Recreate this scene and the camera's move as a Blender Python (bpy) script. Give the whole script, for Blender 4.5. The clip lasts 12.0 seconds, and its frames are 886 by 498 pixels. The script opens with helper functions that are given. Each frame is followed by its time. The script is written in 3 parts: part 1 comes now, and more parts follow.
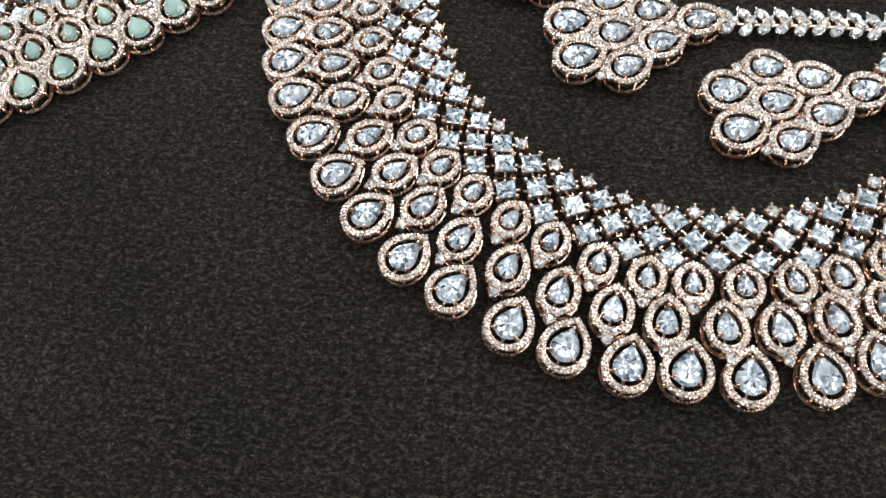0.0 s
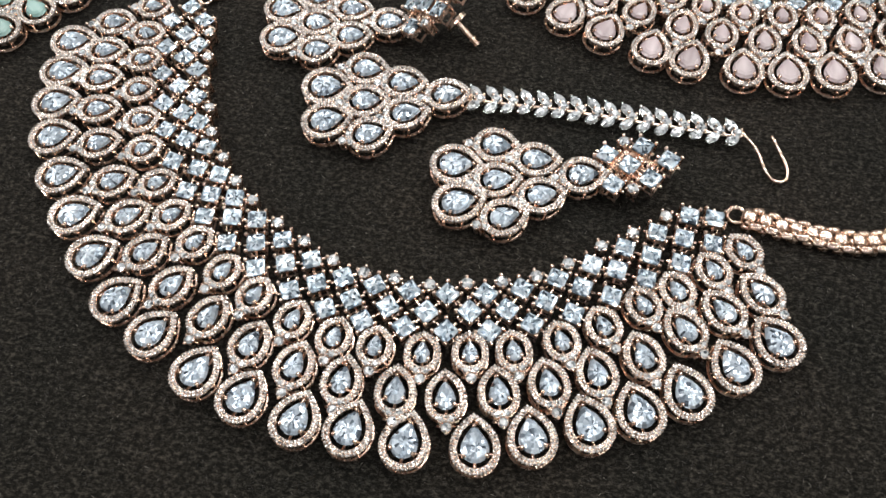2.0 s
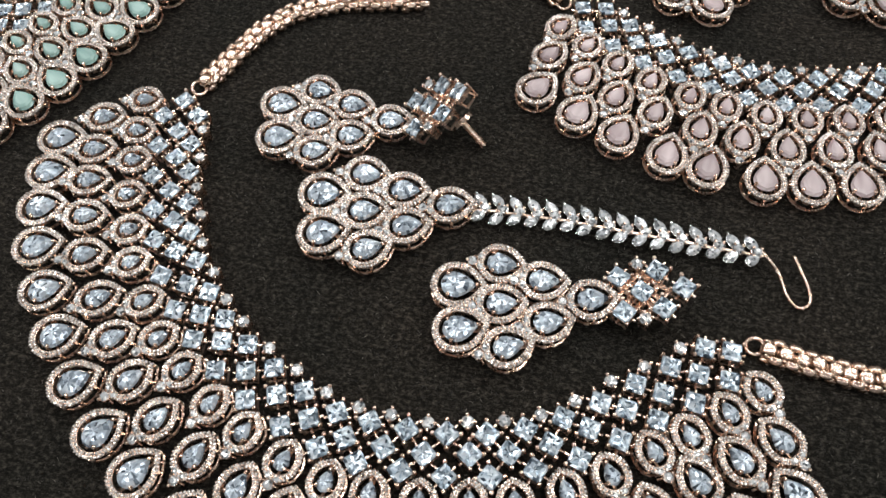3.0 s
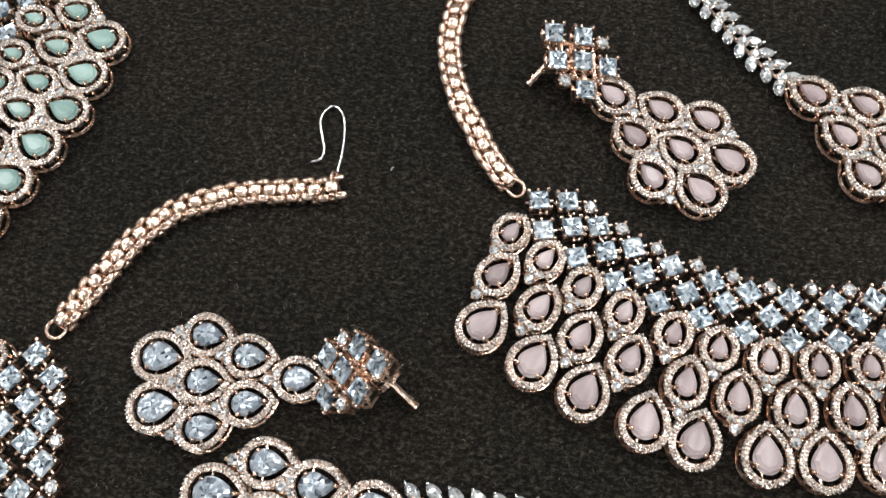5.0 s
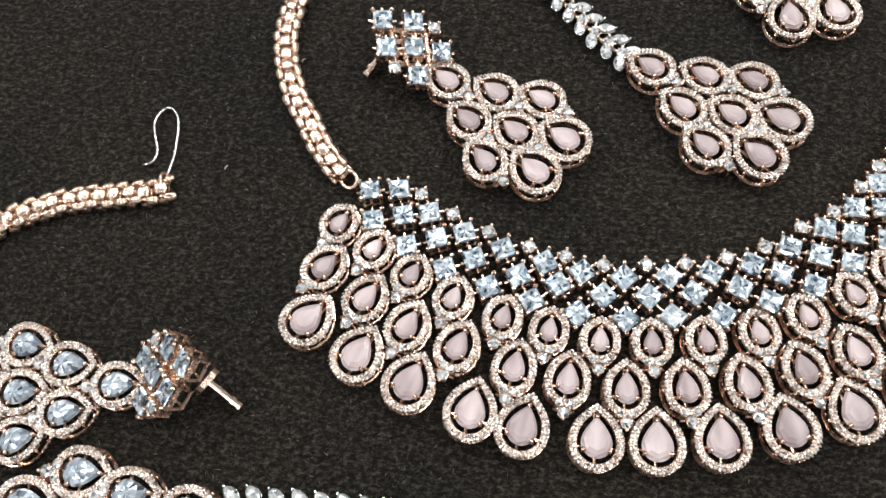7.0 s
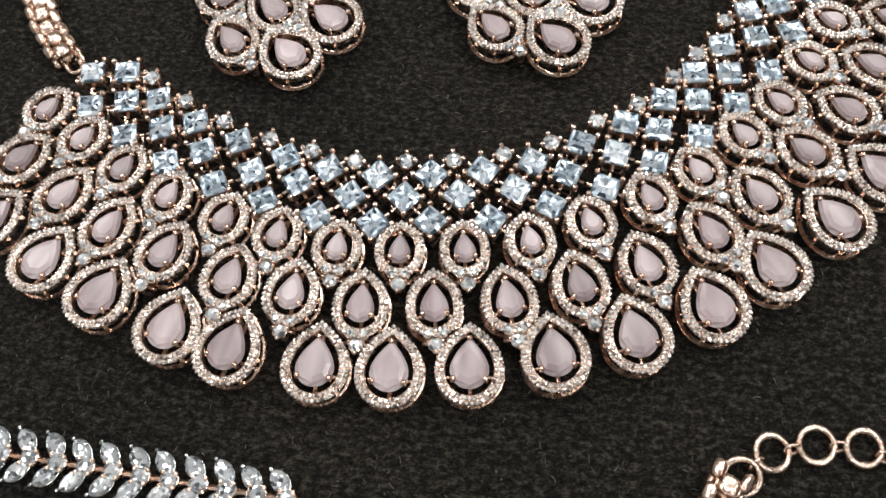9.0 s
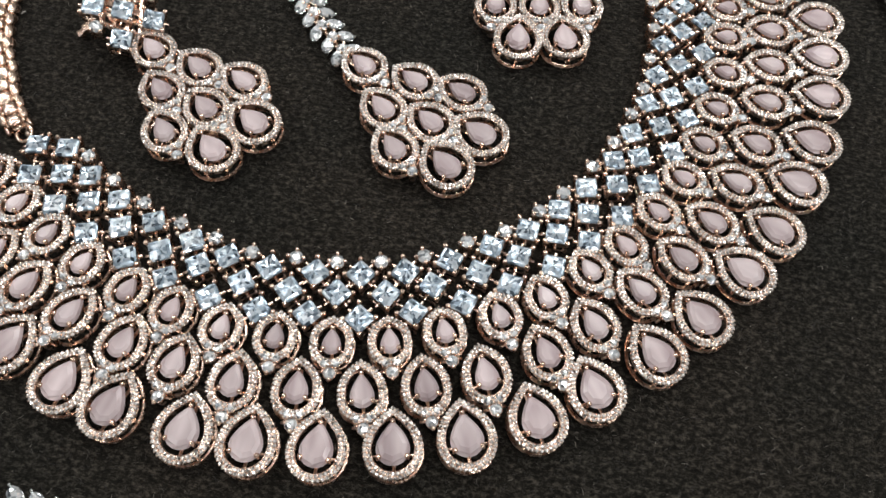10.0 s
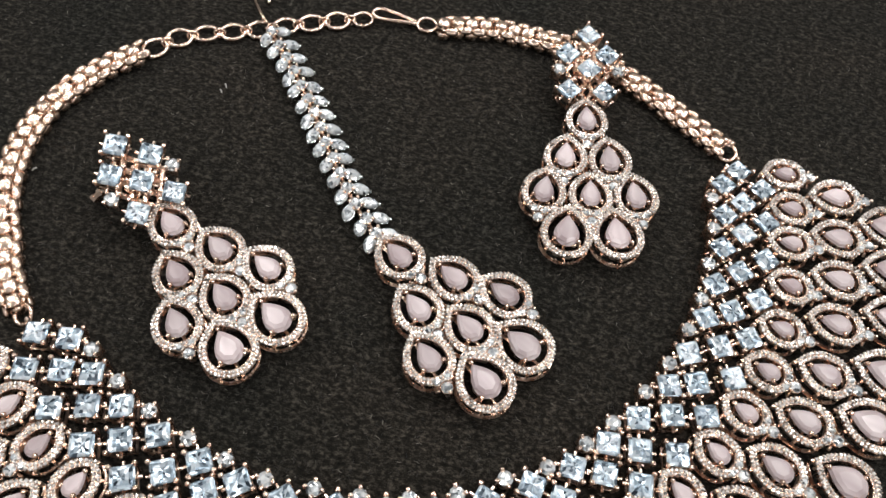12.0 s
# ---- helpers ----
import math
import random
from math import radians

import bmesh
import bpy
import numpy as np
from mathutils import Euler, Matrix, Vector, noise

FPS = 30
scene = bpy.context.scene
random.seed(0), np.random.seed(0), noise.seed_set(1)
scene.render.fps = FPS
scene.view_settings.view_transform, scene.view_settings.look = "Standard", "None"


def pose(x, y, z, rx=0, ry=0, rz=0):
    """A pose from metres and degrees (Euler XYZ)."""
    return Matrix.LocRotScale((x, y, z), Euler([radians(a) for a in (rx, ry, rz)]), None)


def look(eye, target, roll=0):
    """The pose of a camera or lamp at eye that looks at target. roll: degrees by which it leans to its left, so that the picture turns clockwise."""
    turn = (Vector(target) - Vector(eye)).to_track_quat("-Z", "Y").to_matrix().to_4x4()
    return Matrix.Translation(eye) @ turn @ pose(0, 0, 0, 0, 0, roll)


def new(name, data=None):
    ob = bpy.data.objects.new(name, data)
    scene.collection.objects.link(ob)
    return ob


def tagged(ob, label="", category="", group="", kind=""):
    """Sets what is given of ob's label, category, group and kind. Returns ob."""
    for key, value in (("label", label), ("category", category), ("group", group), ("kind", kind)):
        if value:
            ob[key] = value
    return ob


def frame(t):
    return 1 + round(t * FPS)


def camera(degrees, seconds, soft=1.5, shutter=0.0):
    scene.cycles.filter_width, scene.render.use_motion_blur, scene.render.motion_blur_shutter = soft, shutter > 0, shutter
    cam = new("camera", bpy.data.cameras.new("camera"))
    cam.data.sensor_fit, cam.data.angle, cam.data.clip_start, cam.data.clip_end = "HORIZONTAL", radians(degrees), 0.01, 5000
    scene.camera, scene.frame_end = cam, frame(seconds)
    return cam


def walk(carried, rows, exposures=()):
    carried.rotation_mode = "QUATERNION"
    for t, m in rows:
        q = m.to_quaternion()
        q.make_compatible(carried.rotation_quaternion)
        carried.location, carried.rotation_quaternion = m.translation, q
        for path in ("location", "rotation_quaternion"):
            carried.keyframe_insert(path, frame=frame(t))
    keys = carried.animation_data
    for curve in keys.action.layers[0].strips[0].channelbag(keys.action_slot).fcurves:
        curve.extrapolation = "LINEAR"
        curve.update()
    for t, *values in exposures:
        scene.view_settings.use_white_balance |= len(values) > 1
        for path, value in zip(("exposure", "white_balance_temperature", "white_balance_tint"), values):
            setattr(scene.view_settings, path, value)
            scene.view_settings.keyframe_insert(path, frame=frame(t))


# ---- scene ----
cam = camera(58.67, 12.0)
# seconds, eye, point looked at on the cloth, roll
PATH = [
    (0, (0.00664, 0.01967, 0.13916), (-0.00166, 0.08572, 0.0), -6.62),
    (0.5, (0.01842, 0.01605, 0.14160), (0.01062, 0.08411, 0.0), -6.05),
    (1, (0.03242, 0.01370, 0.14438), (0.02549, 0.08621, 0.0), -5.00),
    (1.5, (0.04561, 0.01146, 0.14667), (0.03779, 0.08759, 0.0), -3.40),
    (2, (0.06475, 0.02537, 0.14809), (0.05546, 0.10097, 0.0), -1.95),
    (2.5, (0.06425, 0.03569, 0.15352), (0.05332, 0.11520, 0.0), -2.03),
    (2.7, (0.06509, 0.04378, 0.15341), (0.05284, 0.12220, 0.0), -2.86),
    (4.3, (0.05462, 0.09338, 0.14847), (0.04679, 0.15167, 0.0), -1.86),
    (4.5, (0.05686, 0.10396, 0.14869), (0.04965, 0.16095, 0.0), -1.88),
    (5, (0.06797, 0.13460, 0.14618), (0.06146, 0.18752, 0.0), -3.09),
    (5.5, (0.07676, 0.14758, 0.14494), (0.07005, 0.20133, 0.0), -4.51),
    (6, (0.08735, 0.15417, 0.14834), (0.07850, 0.21044, 0.0), -6.98),
    (6.5, (0.09625, 0.14260, 0.14709), (0.08751, 0.20196, 0.0), -7.03),
    (6.7, (0.09937, 0.13324, 0.14542), (0.09041, 0.19135, 0.0), -7.80),
    (8.5, (0.12236, 0.13114, 0.09755), (0.11649, 0.16733, 0.0), -8.15),
    (9, (0.14292, 0.12645, 0.10721), (0.13686, 0.17022, 0.0), -5.84),
    (9.5, (0.15629, 0.12637, 0.11746), (0.15042, 0.17931, 0.0), -3.31),
    (10, (0.16087, 0.12892, 0.12554), (0.15530, 0.19002, 0.0), 3.39),
    (10.5, (0.16557, 0.13667, 0.13080), (0.15915, 0.20700, 0.0), 6.61),
    (11, (0.16128, 0.14496, 0.12968), (0.15598, 0.21567, 0.0), 7.81),
    (11.5, (0.15714, 0.15186, 0.12889), (0.15065, 0.22307, 0.0), 6.90),
    (12, (0.14866, 0.15939, 0.12710), (0.14186, 0.23005, 0.0), 6.53),
]
EXPOSURES = [(0.0, 0.12), (1.5, 0.02), (2.0, 0.05), (2.5, -0.2), (4.5, -0.12), (5.5, 0.02), (6.5, 0.28), (8.5, -0.2), (9.5, -0.14), (10.5, -0.22), (12.0, 0.0)]
walk(cam, [(t, look(eye, target, roll)) for t, eye, target, roll in PATH], EXPOSURES)

# ---- light: a closed shop room with square ceiling lamps ----
world = bpy.data.worlds.new("room_air")
world.use_nodes = True
world.node_tree.nodes["Background"].inputs[0].default_value = (0.5, 0.52, 0.55, 1)
world.node_tree.nodes["Background"].inputs[1].default_value = 0.05
scene.world = world

CEILING = 1.9
LAMPS = [(-1.9 + 0.76 * i, -1.5 + 0.84 * j, 5.8 if j > 1 else 3.0) for i in range(6) for j in range(5) if (i, j) not in ((2, 1), (3, 1), (2, 2))]
for x, y, watts in LAMPS:
    d = bpy.data.lights.new("ceiling_lamp", "AREA")
    d.shape, d.size, d.energy, d.color = "SQUARE", 0.28, watts, (1.0, 0.985, 0.97)
    new("ceiling_lamp", d).matrix_world = pose(x, y, CEILING - 0.02)


# ---- materials ----
def material(name):
    m = bpy.data.materials.new(name)
    m.use_nodes = True
    t = m.node_tree
    return m, t, t.nodes["Principled BSDF"]


def node(t, kind, **values):
    n = t.nodes.new(kind)
    for k, v in values.items():
        n.inputs[k.replace("_", " ")].default_value = v
    return n


def ramp(t, source, stops):
    r = t.nodes.new("ShaderNodeValToRGB")
    while len(r.color_ramp.elements) < len(stops):
        r.color_ramp.elements.new(0.5)
    for e, (p, c) in zip(r.color_ramp.elements, stops):
        e.position, e.color = p, (*c, 1)
    t.links.new(source, r.inputs[0])
    return r


def metal(name, low, high, rough):
    m, t, b = material(name)
    co = t.nodes.new("ShaderNodeTexCoord")
    n = node(t, "ShaderNodeTexNoise", Scale=900.0, Detail=3.0)
    t.links.new(co.outputs["Object"], n.inputs["Vector"])
    t.links.new(ramp(t, n.outputs[0], [(0.3, low), (0.7, high)]).outputs[0], b.inputs["Base Color"])
    b.inputs["Metallic"].default_value = 1.0
    r = node(t, "ShaderNodeMapRange", To_Min=rough * 0.6, To_Max=rough * 1.6)
    t.links.new(n.outputs[0], r.inputs["Value"])
    t.links.new(r.outputs[0], b.inputs["Roughness"])
    bump = node(t, "ShaderNodeBump", Strength=0.25, Distance=0.0001)
    t.links.new(n.outputs[0], bump.inputs["Height"])
    t.links.new(bump.outputs[0], b.inputs["Normal"])
    return m


def faceted(name, stops, metallic, rough, cell, amount):
    """A cut stone: many small facets inside it, each turned its own way, with sparkle painted in as dark and bright
    cells.
    """
    m, t, b = material(name)
    co = t.nodes.new("ShaderNodeTexCoord")
    info = t.nodes.new("ShaderNodeObjectInfo")
    far = node(t, "ShaderNodeVectorMath")
    far.operation = "ADD"
    t.links.new(co.outputs["Object"], far.inputs[0])
    t.links.new(info.outputs["Random"], far.inputs[1])
    v = node(t, "ShaderNodeTexVoronoi", Scale=cell, Randomness=0.9)
    t.links.new(far.outputs[0], v.inputs["Vector"])
    off = node(t, "ShaderNodeVectorMath")
    off.operation = "SUBTRACT"
    off.inputs[1].default_value = (0.5, 0.5, 0.5)
    t.links.new(v.outputs["Color"], off.inputs[0])
    scaled = node(t, "ShaderNodeVectorMath")
    scaled.operation = "SCALE"
    scaled.inputs["Scale"].default_value = amount
    t.links.new(off.outputs[0], scaled.inputs[0])
    geo = t.nodes.new("ShaderNodeNewGeometry")
    add = node(t, "ShaderNodeVectorMath")
    add.operation = "ADD"
    t.links.new(geo.outputs["Normal"], add.inputs[0])
    t.links.new(scaled.outputs[0], add.inputs[1])
    unit = node(t, "ShaderNodeVectorMath")
    unit.operation = "NORMALIZE"
    t.links.new(add.outputs[0], unit.inputs[0])
    t.links.new(unit.outputs[0], b.inputs["Normal"])
    split = t.nodes.new("ShaderNodeSeparateColor")
    t.links.new(v.outputs["Color"], split.inputs[0])
    # glints and dark reflections put into the base colour, cell by cell
    t.links.new(ramp(t, split.outputs[1], stops).outputs[0], b.inputs["Base Color"])
    b.inputs["Metallic"].default_value = metallic
    b.inputs["Roughness"].default_value = rough
    b.inputs["Coat Weight"].default_value = 0.6
    b.inputs["Coat Roughness"].default_value = 0.03
    return m


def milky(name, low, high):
    """A polished milky stone, a soft band of sheen painted into its base colour."""
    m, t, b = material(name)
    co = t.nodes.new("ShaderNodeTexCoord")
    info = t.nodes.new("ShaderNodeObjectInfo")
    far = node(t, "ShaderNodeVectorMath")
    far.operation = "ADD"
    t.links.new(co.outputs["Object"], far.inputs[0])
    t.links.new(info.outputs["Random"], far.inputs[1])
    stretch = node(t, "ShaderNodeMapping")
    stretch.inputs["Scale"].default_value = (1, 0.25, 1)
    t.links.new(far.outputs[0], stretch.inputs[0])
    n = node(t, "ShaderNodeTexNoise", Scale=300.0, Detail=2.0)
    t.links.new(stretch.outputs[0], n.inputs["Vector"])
    # lighter streaks stand in for cat's-eye sheen and inner glow
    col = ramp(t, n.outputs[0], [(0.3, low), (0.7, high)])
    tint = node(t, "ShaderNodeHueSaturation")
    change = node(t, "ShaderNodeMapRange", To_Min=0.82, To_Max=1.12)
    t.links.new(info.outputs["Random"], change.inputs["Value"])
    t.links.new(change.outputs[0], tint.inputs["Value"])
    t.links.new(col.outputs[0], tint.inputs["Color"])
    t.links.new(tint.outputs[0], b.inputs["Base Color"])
    b.inputs["Roughness"].default_value = 0.28
    b.inputs["Subsurface Weight"].default_value = 0.3
    b.inputs["Subsurface Radius"].default_value = (0.001, 0.0008, 0.0008)
    b.inputs["Coat Weight"].default_value = 0.12
    b.inputs["Coat Roughness"].default_value = 0.08
    return m


def cut_stone(name, stops, sectors, ring, centre, inward, scatter, metallic, square):
    """A cut stone: the facets of its underside, in wedges and rings round the point under its table, seen through a
    glossy flat top. Dark and bright inner reflections are painted per facet into the base colour.
    """
    m, t, b = material(name)

    def calc(op, a, c=None):
        n = t.nodes.new("ShaderNodeMath")
        n.operation = op
        for k, v in enumerate((a, c)):
            if v is None:
                continue
            if isinstance(v, (int, float)):
                n.inputs[k].default_value = v
            else:
                t.links.new(v, n.inputs[k])
        return n.outputs[0]

    co = t.nodes.new("ShaderNodeTexCoord")
    info = t.nodes.new("ShaderNodeObjectInfo")
    xyz = t.nodes.new("ShaderNodeSeparateXYZ")
    t.links.new(co.outputs["Object"], xyz.inputs[0])
    wander = calc("MULTIPLY", calc("SUBTRACT", info.outputs["Random"], 0.5), 0.0006)
    x, y = calc("ADD", xyz.outputs[0], wander), calc("SUBTRACT", calc("SUBTRACT", xyz.outputs[1], wander), centre)
    far = calc("MAXIMUM", calc("ABSOLUTE", x), calc("ABSOLUTE", y)) if square else calc("SQRT", calc("ADD", calc("MULTIPLY", x, x), calc("MULTIPLY", y, y)))
    band = calc("FLOOR", calc("DIVIDE", far, ring))
    shift = calc("MULTIPLY", band, 0.5)
    per = sectors / (2 * math.pi)
    wedge = calc("FLOOR", calc("ADD", calc("MULTIPLY", calc("ARCTAN2", y, x), per), shift))
    mid = calc("DIVIDE", calc("SUBTRACT", calc("ADD", wedge, 0.5), shift), per)
    cell = t.nodes.new("ShaderNodeCombineXYZ")
    t.links.new(wedge, cell.inputs[0])
    t.links.new(band, cell.inputs[1])
    t.links.new(calc("MULTIPLY", info.outputs["Random"], 97.0), cell.inputs[2])
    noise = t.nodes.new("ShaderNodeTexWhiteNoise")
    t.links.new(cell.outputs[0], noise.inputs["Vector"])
    lean = t.nodes.new("ShaderNodeCombineXYZ")
    t.links.new(calc("MULTIPLY", calc("COSINE", mid), -inward), lean.inputs[0])
    t.links.new(calc("MULTIPLY", calc("SINE", mid), -inward), lean.inputs[1])

    def vec(op, a, c):
        n = t.nodes.new("ShaderNodeVectorMath")
        n.operation = op
        t.links.new(a, n.inputs[0])
        if op == "SCALE":
            n.inputs["Scale"].default_value = c
        elif isinstance(c, tuple):
            n.inputs[1].default_value = c
        elif c is not None:
            t.links.new(c, n.inputs[1])
        return n.outputs[0]

    off = vec("ADD", vec("SCALE", vec("SUBTRACT", noise.outputs["Color"], (0.5, 0.5, 0.5)), scatter), lean.outputs[0])
    turn = t.nodes.new("ShaderNodeVectorTransform")
    turn.vector_type, turn.convert_from, turn.convert_to = "VECTOR", "OBJECT", "WORLD"
    t.links.new(off, turn.inputs[0])
    geo = t.nodes.new("ShaderNodeNewGeometry")
    t.links.new(vec("NORMALIZE", vec("ADD", geo.outputs["Normal"], turn.outputs[0]), None), b.inputs["Normal"])
    # base colour imitates reflections: each facet at random dark or bright
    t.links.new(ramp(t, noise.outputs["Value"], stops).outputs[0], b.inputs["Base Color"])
    b.inputs["Metallic"].default_value = metallic
    b.inputs["Roughness"].default_value = 0.17
    b.inputs["Coat Weight"].default_value = 0.3
    b.inputs["Coat Roughness"].default_value = 0.02
    return m


ROSE = metal("rose_gold", (0.86, 0.585, 0.45), (0.98, 0.785, 0.66), 0.24)
CHAIN = metal("rose_gold_chain", (0.70, 0.48, 0.365), (0.94, 0.77, 0.645), 0.22)
SILVER = metal("silver_plate", (0.62, 0.66, 0.64), (0.86, 0.88, 0.86), 0.2)
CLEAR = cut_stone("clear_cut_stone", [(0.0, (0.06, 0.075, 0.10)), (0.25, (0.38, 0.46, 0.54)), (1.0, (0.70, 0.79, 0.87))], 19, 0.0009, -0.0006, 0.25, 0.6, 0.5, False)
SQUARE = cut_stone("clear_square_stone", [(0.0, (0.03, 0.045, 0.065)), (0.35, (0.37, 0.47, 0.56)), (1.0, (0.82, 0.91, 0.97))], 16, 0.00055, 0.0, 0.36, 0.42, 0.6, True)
PAVE = faceted("pave_stone", [(0.0, (0.15, 0.14, 0.13)), (0.28, (0.85, 0.80, 0.755)), (1.0, (1.0, 0.965, 0.93))], 0.58, 0.15, 2400.0, 0.9)
ROUND = faceted("round_cut_stone", [(0.0, (0.14, 0.16, 0.18)), (0.28, (0.74, 0.80, 0.84)), (1.0, (0.97, 1.0, 1.0))], 0.58, 0.12, 2000.0, 0.9)
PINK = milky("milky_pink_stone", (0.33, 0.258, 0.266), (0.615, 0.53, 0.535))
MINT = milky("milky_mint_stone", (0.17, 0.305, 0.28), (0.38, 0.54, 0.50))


def felt():
    m, t, b = material("black_wool_felt")
    co = t.nodes.new("ShaderNodeTexCoord")
    turn = node(t, "ShaderNodeMapping")
    turn.inputs["Scale"].default_value = (0.65, 1.0, 1.0)
    turn.inputs["Rotation"].default_value = (0, 0, radians(8))
    t.links.new(co.outputs["Object"], turn.inputs[0])
    fine = node(t, "ShaderNodeTexNoise", Scale=1500.0, Detail=5.0, Roughness=0.82)
    tuft = node(t, "ShaderNodeTexNoise", Scale=800.0, Detail=3.0, Roughness=0.6)
    blot = node(t, "ShaderNodeTexNoise", Scale=28.0, Detail=3.0)
    t.links.new(turn.outputs[0], fine.inputs["Vector"])
    t.links.new(turn.outputs[0], tuft.inputs["Vector"])
    t.links.new(co.outputs["Object"], blot.inputs["Vector"])
    both = node(t, "ShaderNodeMath")
    both.operation = "MULTIPLY_ADD"
    t.links.new(tuft.outputs[0], both.inputs[0])
    both.inputs[1].default_value = 0.35
    t.links.new(fine.outputs[0], both.inputs[2])
    col = ramp(t, both.outputs[0], [(0.5, (0.002, 0.0019, 0.0017)), (0.675, (0.0117, 0.0107, 0.0093)), (0.88, (0.074, 0.067, 0.057))])
    mix = t.nodes.new("ShaderNodeMix")
    mix.data_type, mix.blend_type = "RGBA", "MULTIPLY"
    mix.inputs[0].default_value = 1.0
    t.links.new(col.outputs[0], mix.inputs[6])
    t.links.new(ramp(t, blot.outputs[0], [(0.3, (0.78, 0.82, 0.8)), (0.7, (1.2, 1.13, 1.06))]).outputs[0], mix.inputs[7])
    t.links.new(mix.outputs[2], b.inputs["Base Color"])
    b.inputs["Roughness"].default_value = 0.95
    b.inputs["Specular IOR Level"].default_value = 0.08
    b.inputs["Sheen Weight"].default_value = 0.012
    bump = node(t, "ShaderNodeBump", Strength=0.8, Distance=0.0004)
    t.links.new(both.outputs[0], bump.inputs["Height"])
    t.links.new(bump.outputs[0], b.inputs["Normal"])
    return m


def plaster(name, c):
    m, t, b = material(name)
    n = node(t, "ShaderNodeTexNoise", Scale=6.0, Detail=5.0)
    t.links.new(ramp(t, n.outputs[0], [(0.3, [v * 0.92 for v in c]), (0.7, c)]).outputs[0], b.inputs["Base Color"])
    b.inputs["Roughness"].default_value = 0.85
    return m


FELT = felt()
WALL = plaster("painted_plaster", (0.26, 0.255, 0.245))
FIBRE, ft, fb = material("wool_fibre")
fg = ft.nodes.new("ShaderNodeNewGeometry")
ft.links.new(ramp(ft, fg.outputs["Random Per Island"], [(0.0, (0.006, 0.006, 0.006)), (0.7, (0.035, 0.031, 0.027)), (0.93, (0.10, 0.09, 0.078)), (1.0, (0.24, 0.22, 0.19))]).outputs[0], fb.inputs["Base Color"])
fb.inputs["Roughness"].default_value = 0.9
LINT = plaster("pale_lint", (0.5, 0.48, 0.45))


# ---- mesh helpers ----
def finish(bm, name, mat, smooth=False):
    bmesh.ops.recalc_face_normals(bm, faces=bm.faces)
    me = bpy.data.meshes.new(name)
    bm.to_mesh(me)
    bm.free()
    me.materials.append(mat)
    if smooth:
        me.shade_smooth()
    return me


def place(name, me, parent, m=None, label=""):
    ob = new(name, me)
    ob.parent = parent
    if m is not None:
        ob.matrix_basis = m
    return tagged(ob, label)


def box(bm, x0, x1, y0, y1, z0, z1):
    v = [bm.verts.new(p) for p in ((x0, y0, z0), (x1, y0, z0), (x1, y1, z0), (x0, y1, z0), (x0, y0, z1), (x1, y0, z1), (x1, y1, z1), (x0, y1, z1))]
    for f in ((0, 3, 2, 1), (4, 5, 6, 7), (0, 1, 5, 4), (1, 2, 6, 5), (2, 3, 7, 6), (3, 0, 4, 7)):
        bm.faces.new([v[i] for i in f])


def ball(bm, c, r, n=6, squash=1.0):
    """A small bead."""
    rings = []
    for a in (-50, 0, 50):
        z, q = math.sin(radians(a)) * r * squash, math.cos(radians(a)) * r
        rings.append([bm.verts.new((c[0] + q * math.cos(2 * math.pi * k / n), c[1] + q * math.sin(2 * math.pi * k / n), c[2] + z)) for k in range(n)])
    top, low = bm.verts.new((c[0], c[1], c[2] + r * squash)), bm.verts.new((c[0], c[1], c[2] - r * squash))
    for k in range(n):
        j = (k + 1) % n
        bm.faces.new((low, rings[0][j], rings[0][k]))
        bm.faces.new((top, rings[2][k], rings[2][j]))
        for a, b in ((0, 1), (1, 2)):
            bm.faces.new((rings[a][k], rings[a][j], rings[b][j], rings[b][k]))


def bead(bm, c, r):
    """A grain of metal, eight-sided."""
    top, low = bm.verts.new((c[0], c[1], c[2] + r)), bm.verts.new((c[0], c[1], c[2] - r))
    ring = [bm.verts.new((c[0] + r * x, c[1] + r * y, c[2])) for x, y in ((1, 0), (0, 1), (-1, 0), (0, -1))]
    for k in range(4):
        bm.faces.new((top, ring[k], ring[(k + 1) % 4]))
        bm.faces.new((low, ring[(k + 1) % 4], ring[k]))


def tube(bm, pts, r, n=6, closed=False):
    """A round wire along pts."""
    pts = [Vector(p) for p in pts]
    rings, side = [], None
    for k, p in enumerate(pts):
        a = pts[k - 1] if k or closed else p
        b = pts[(k + 1) % len(pts)] if k + 1 < len(pts) or closed else p
        d = (b - a).normalized()
        if side is None:
            side = d.orthogonal().normalized()
        side = (side - d * side.dot(d)).normalized()
        up = d.cross(side)
        rings.append([bm.verts.new(p + r * (math.cos(2 * math.pi * i / n) * side + math.sin(2 * math.pi * i / n) * up)) for i in range(n)])
    for k in range(len(rings) if closed else len(rings) - 1):
        a, b = rings[k], rings[(k + 1) % len(rings)]
        for i in range(n):
            j = (i + 1) % n
            bm.faces.new((a[i], a[j], b[j], b[i]))
    if not closed:
        bm.faces.new(rings[0][::-1])
        bm.faces.new(rings[-1])


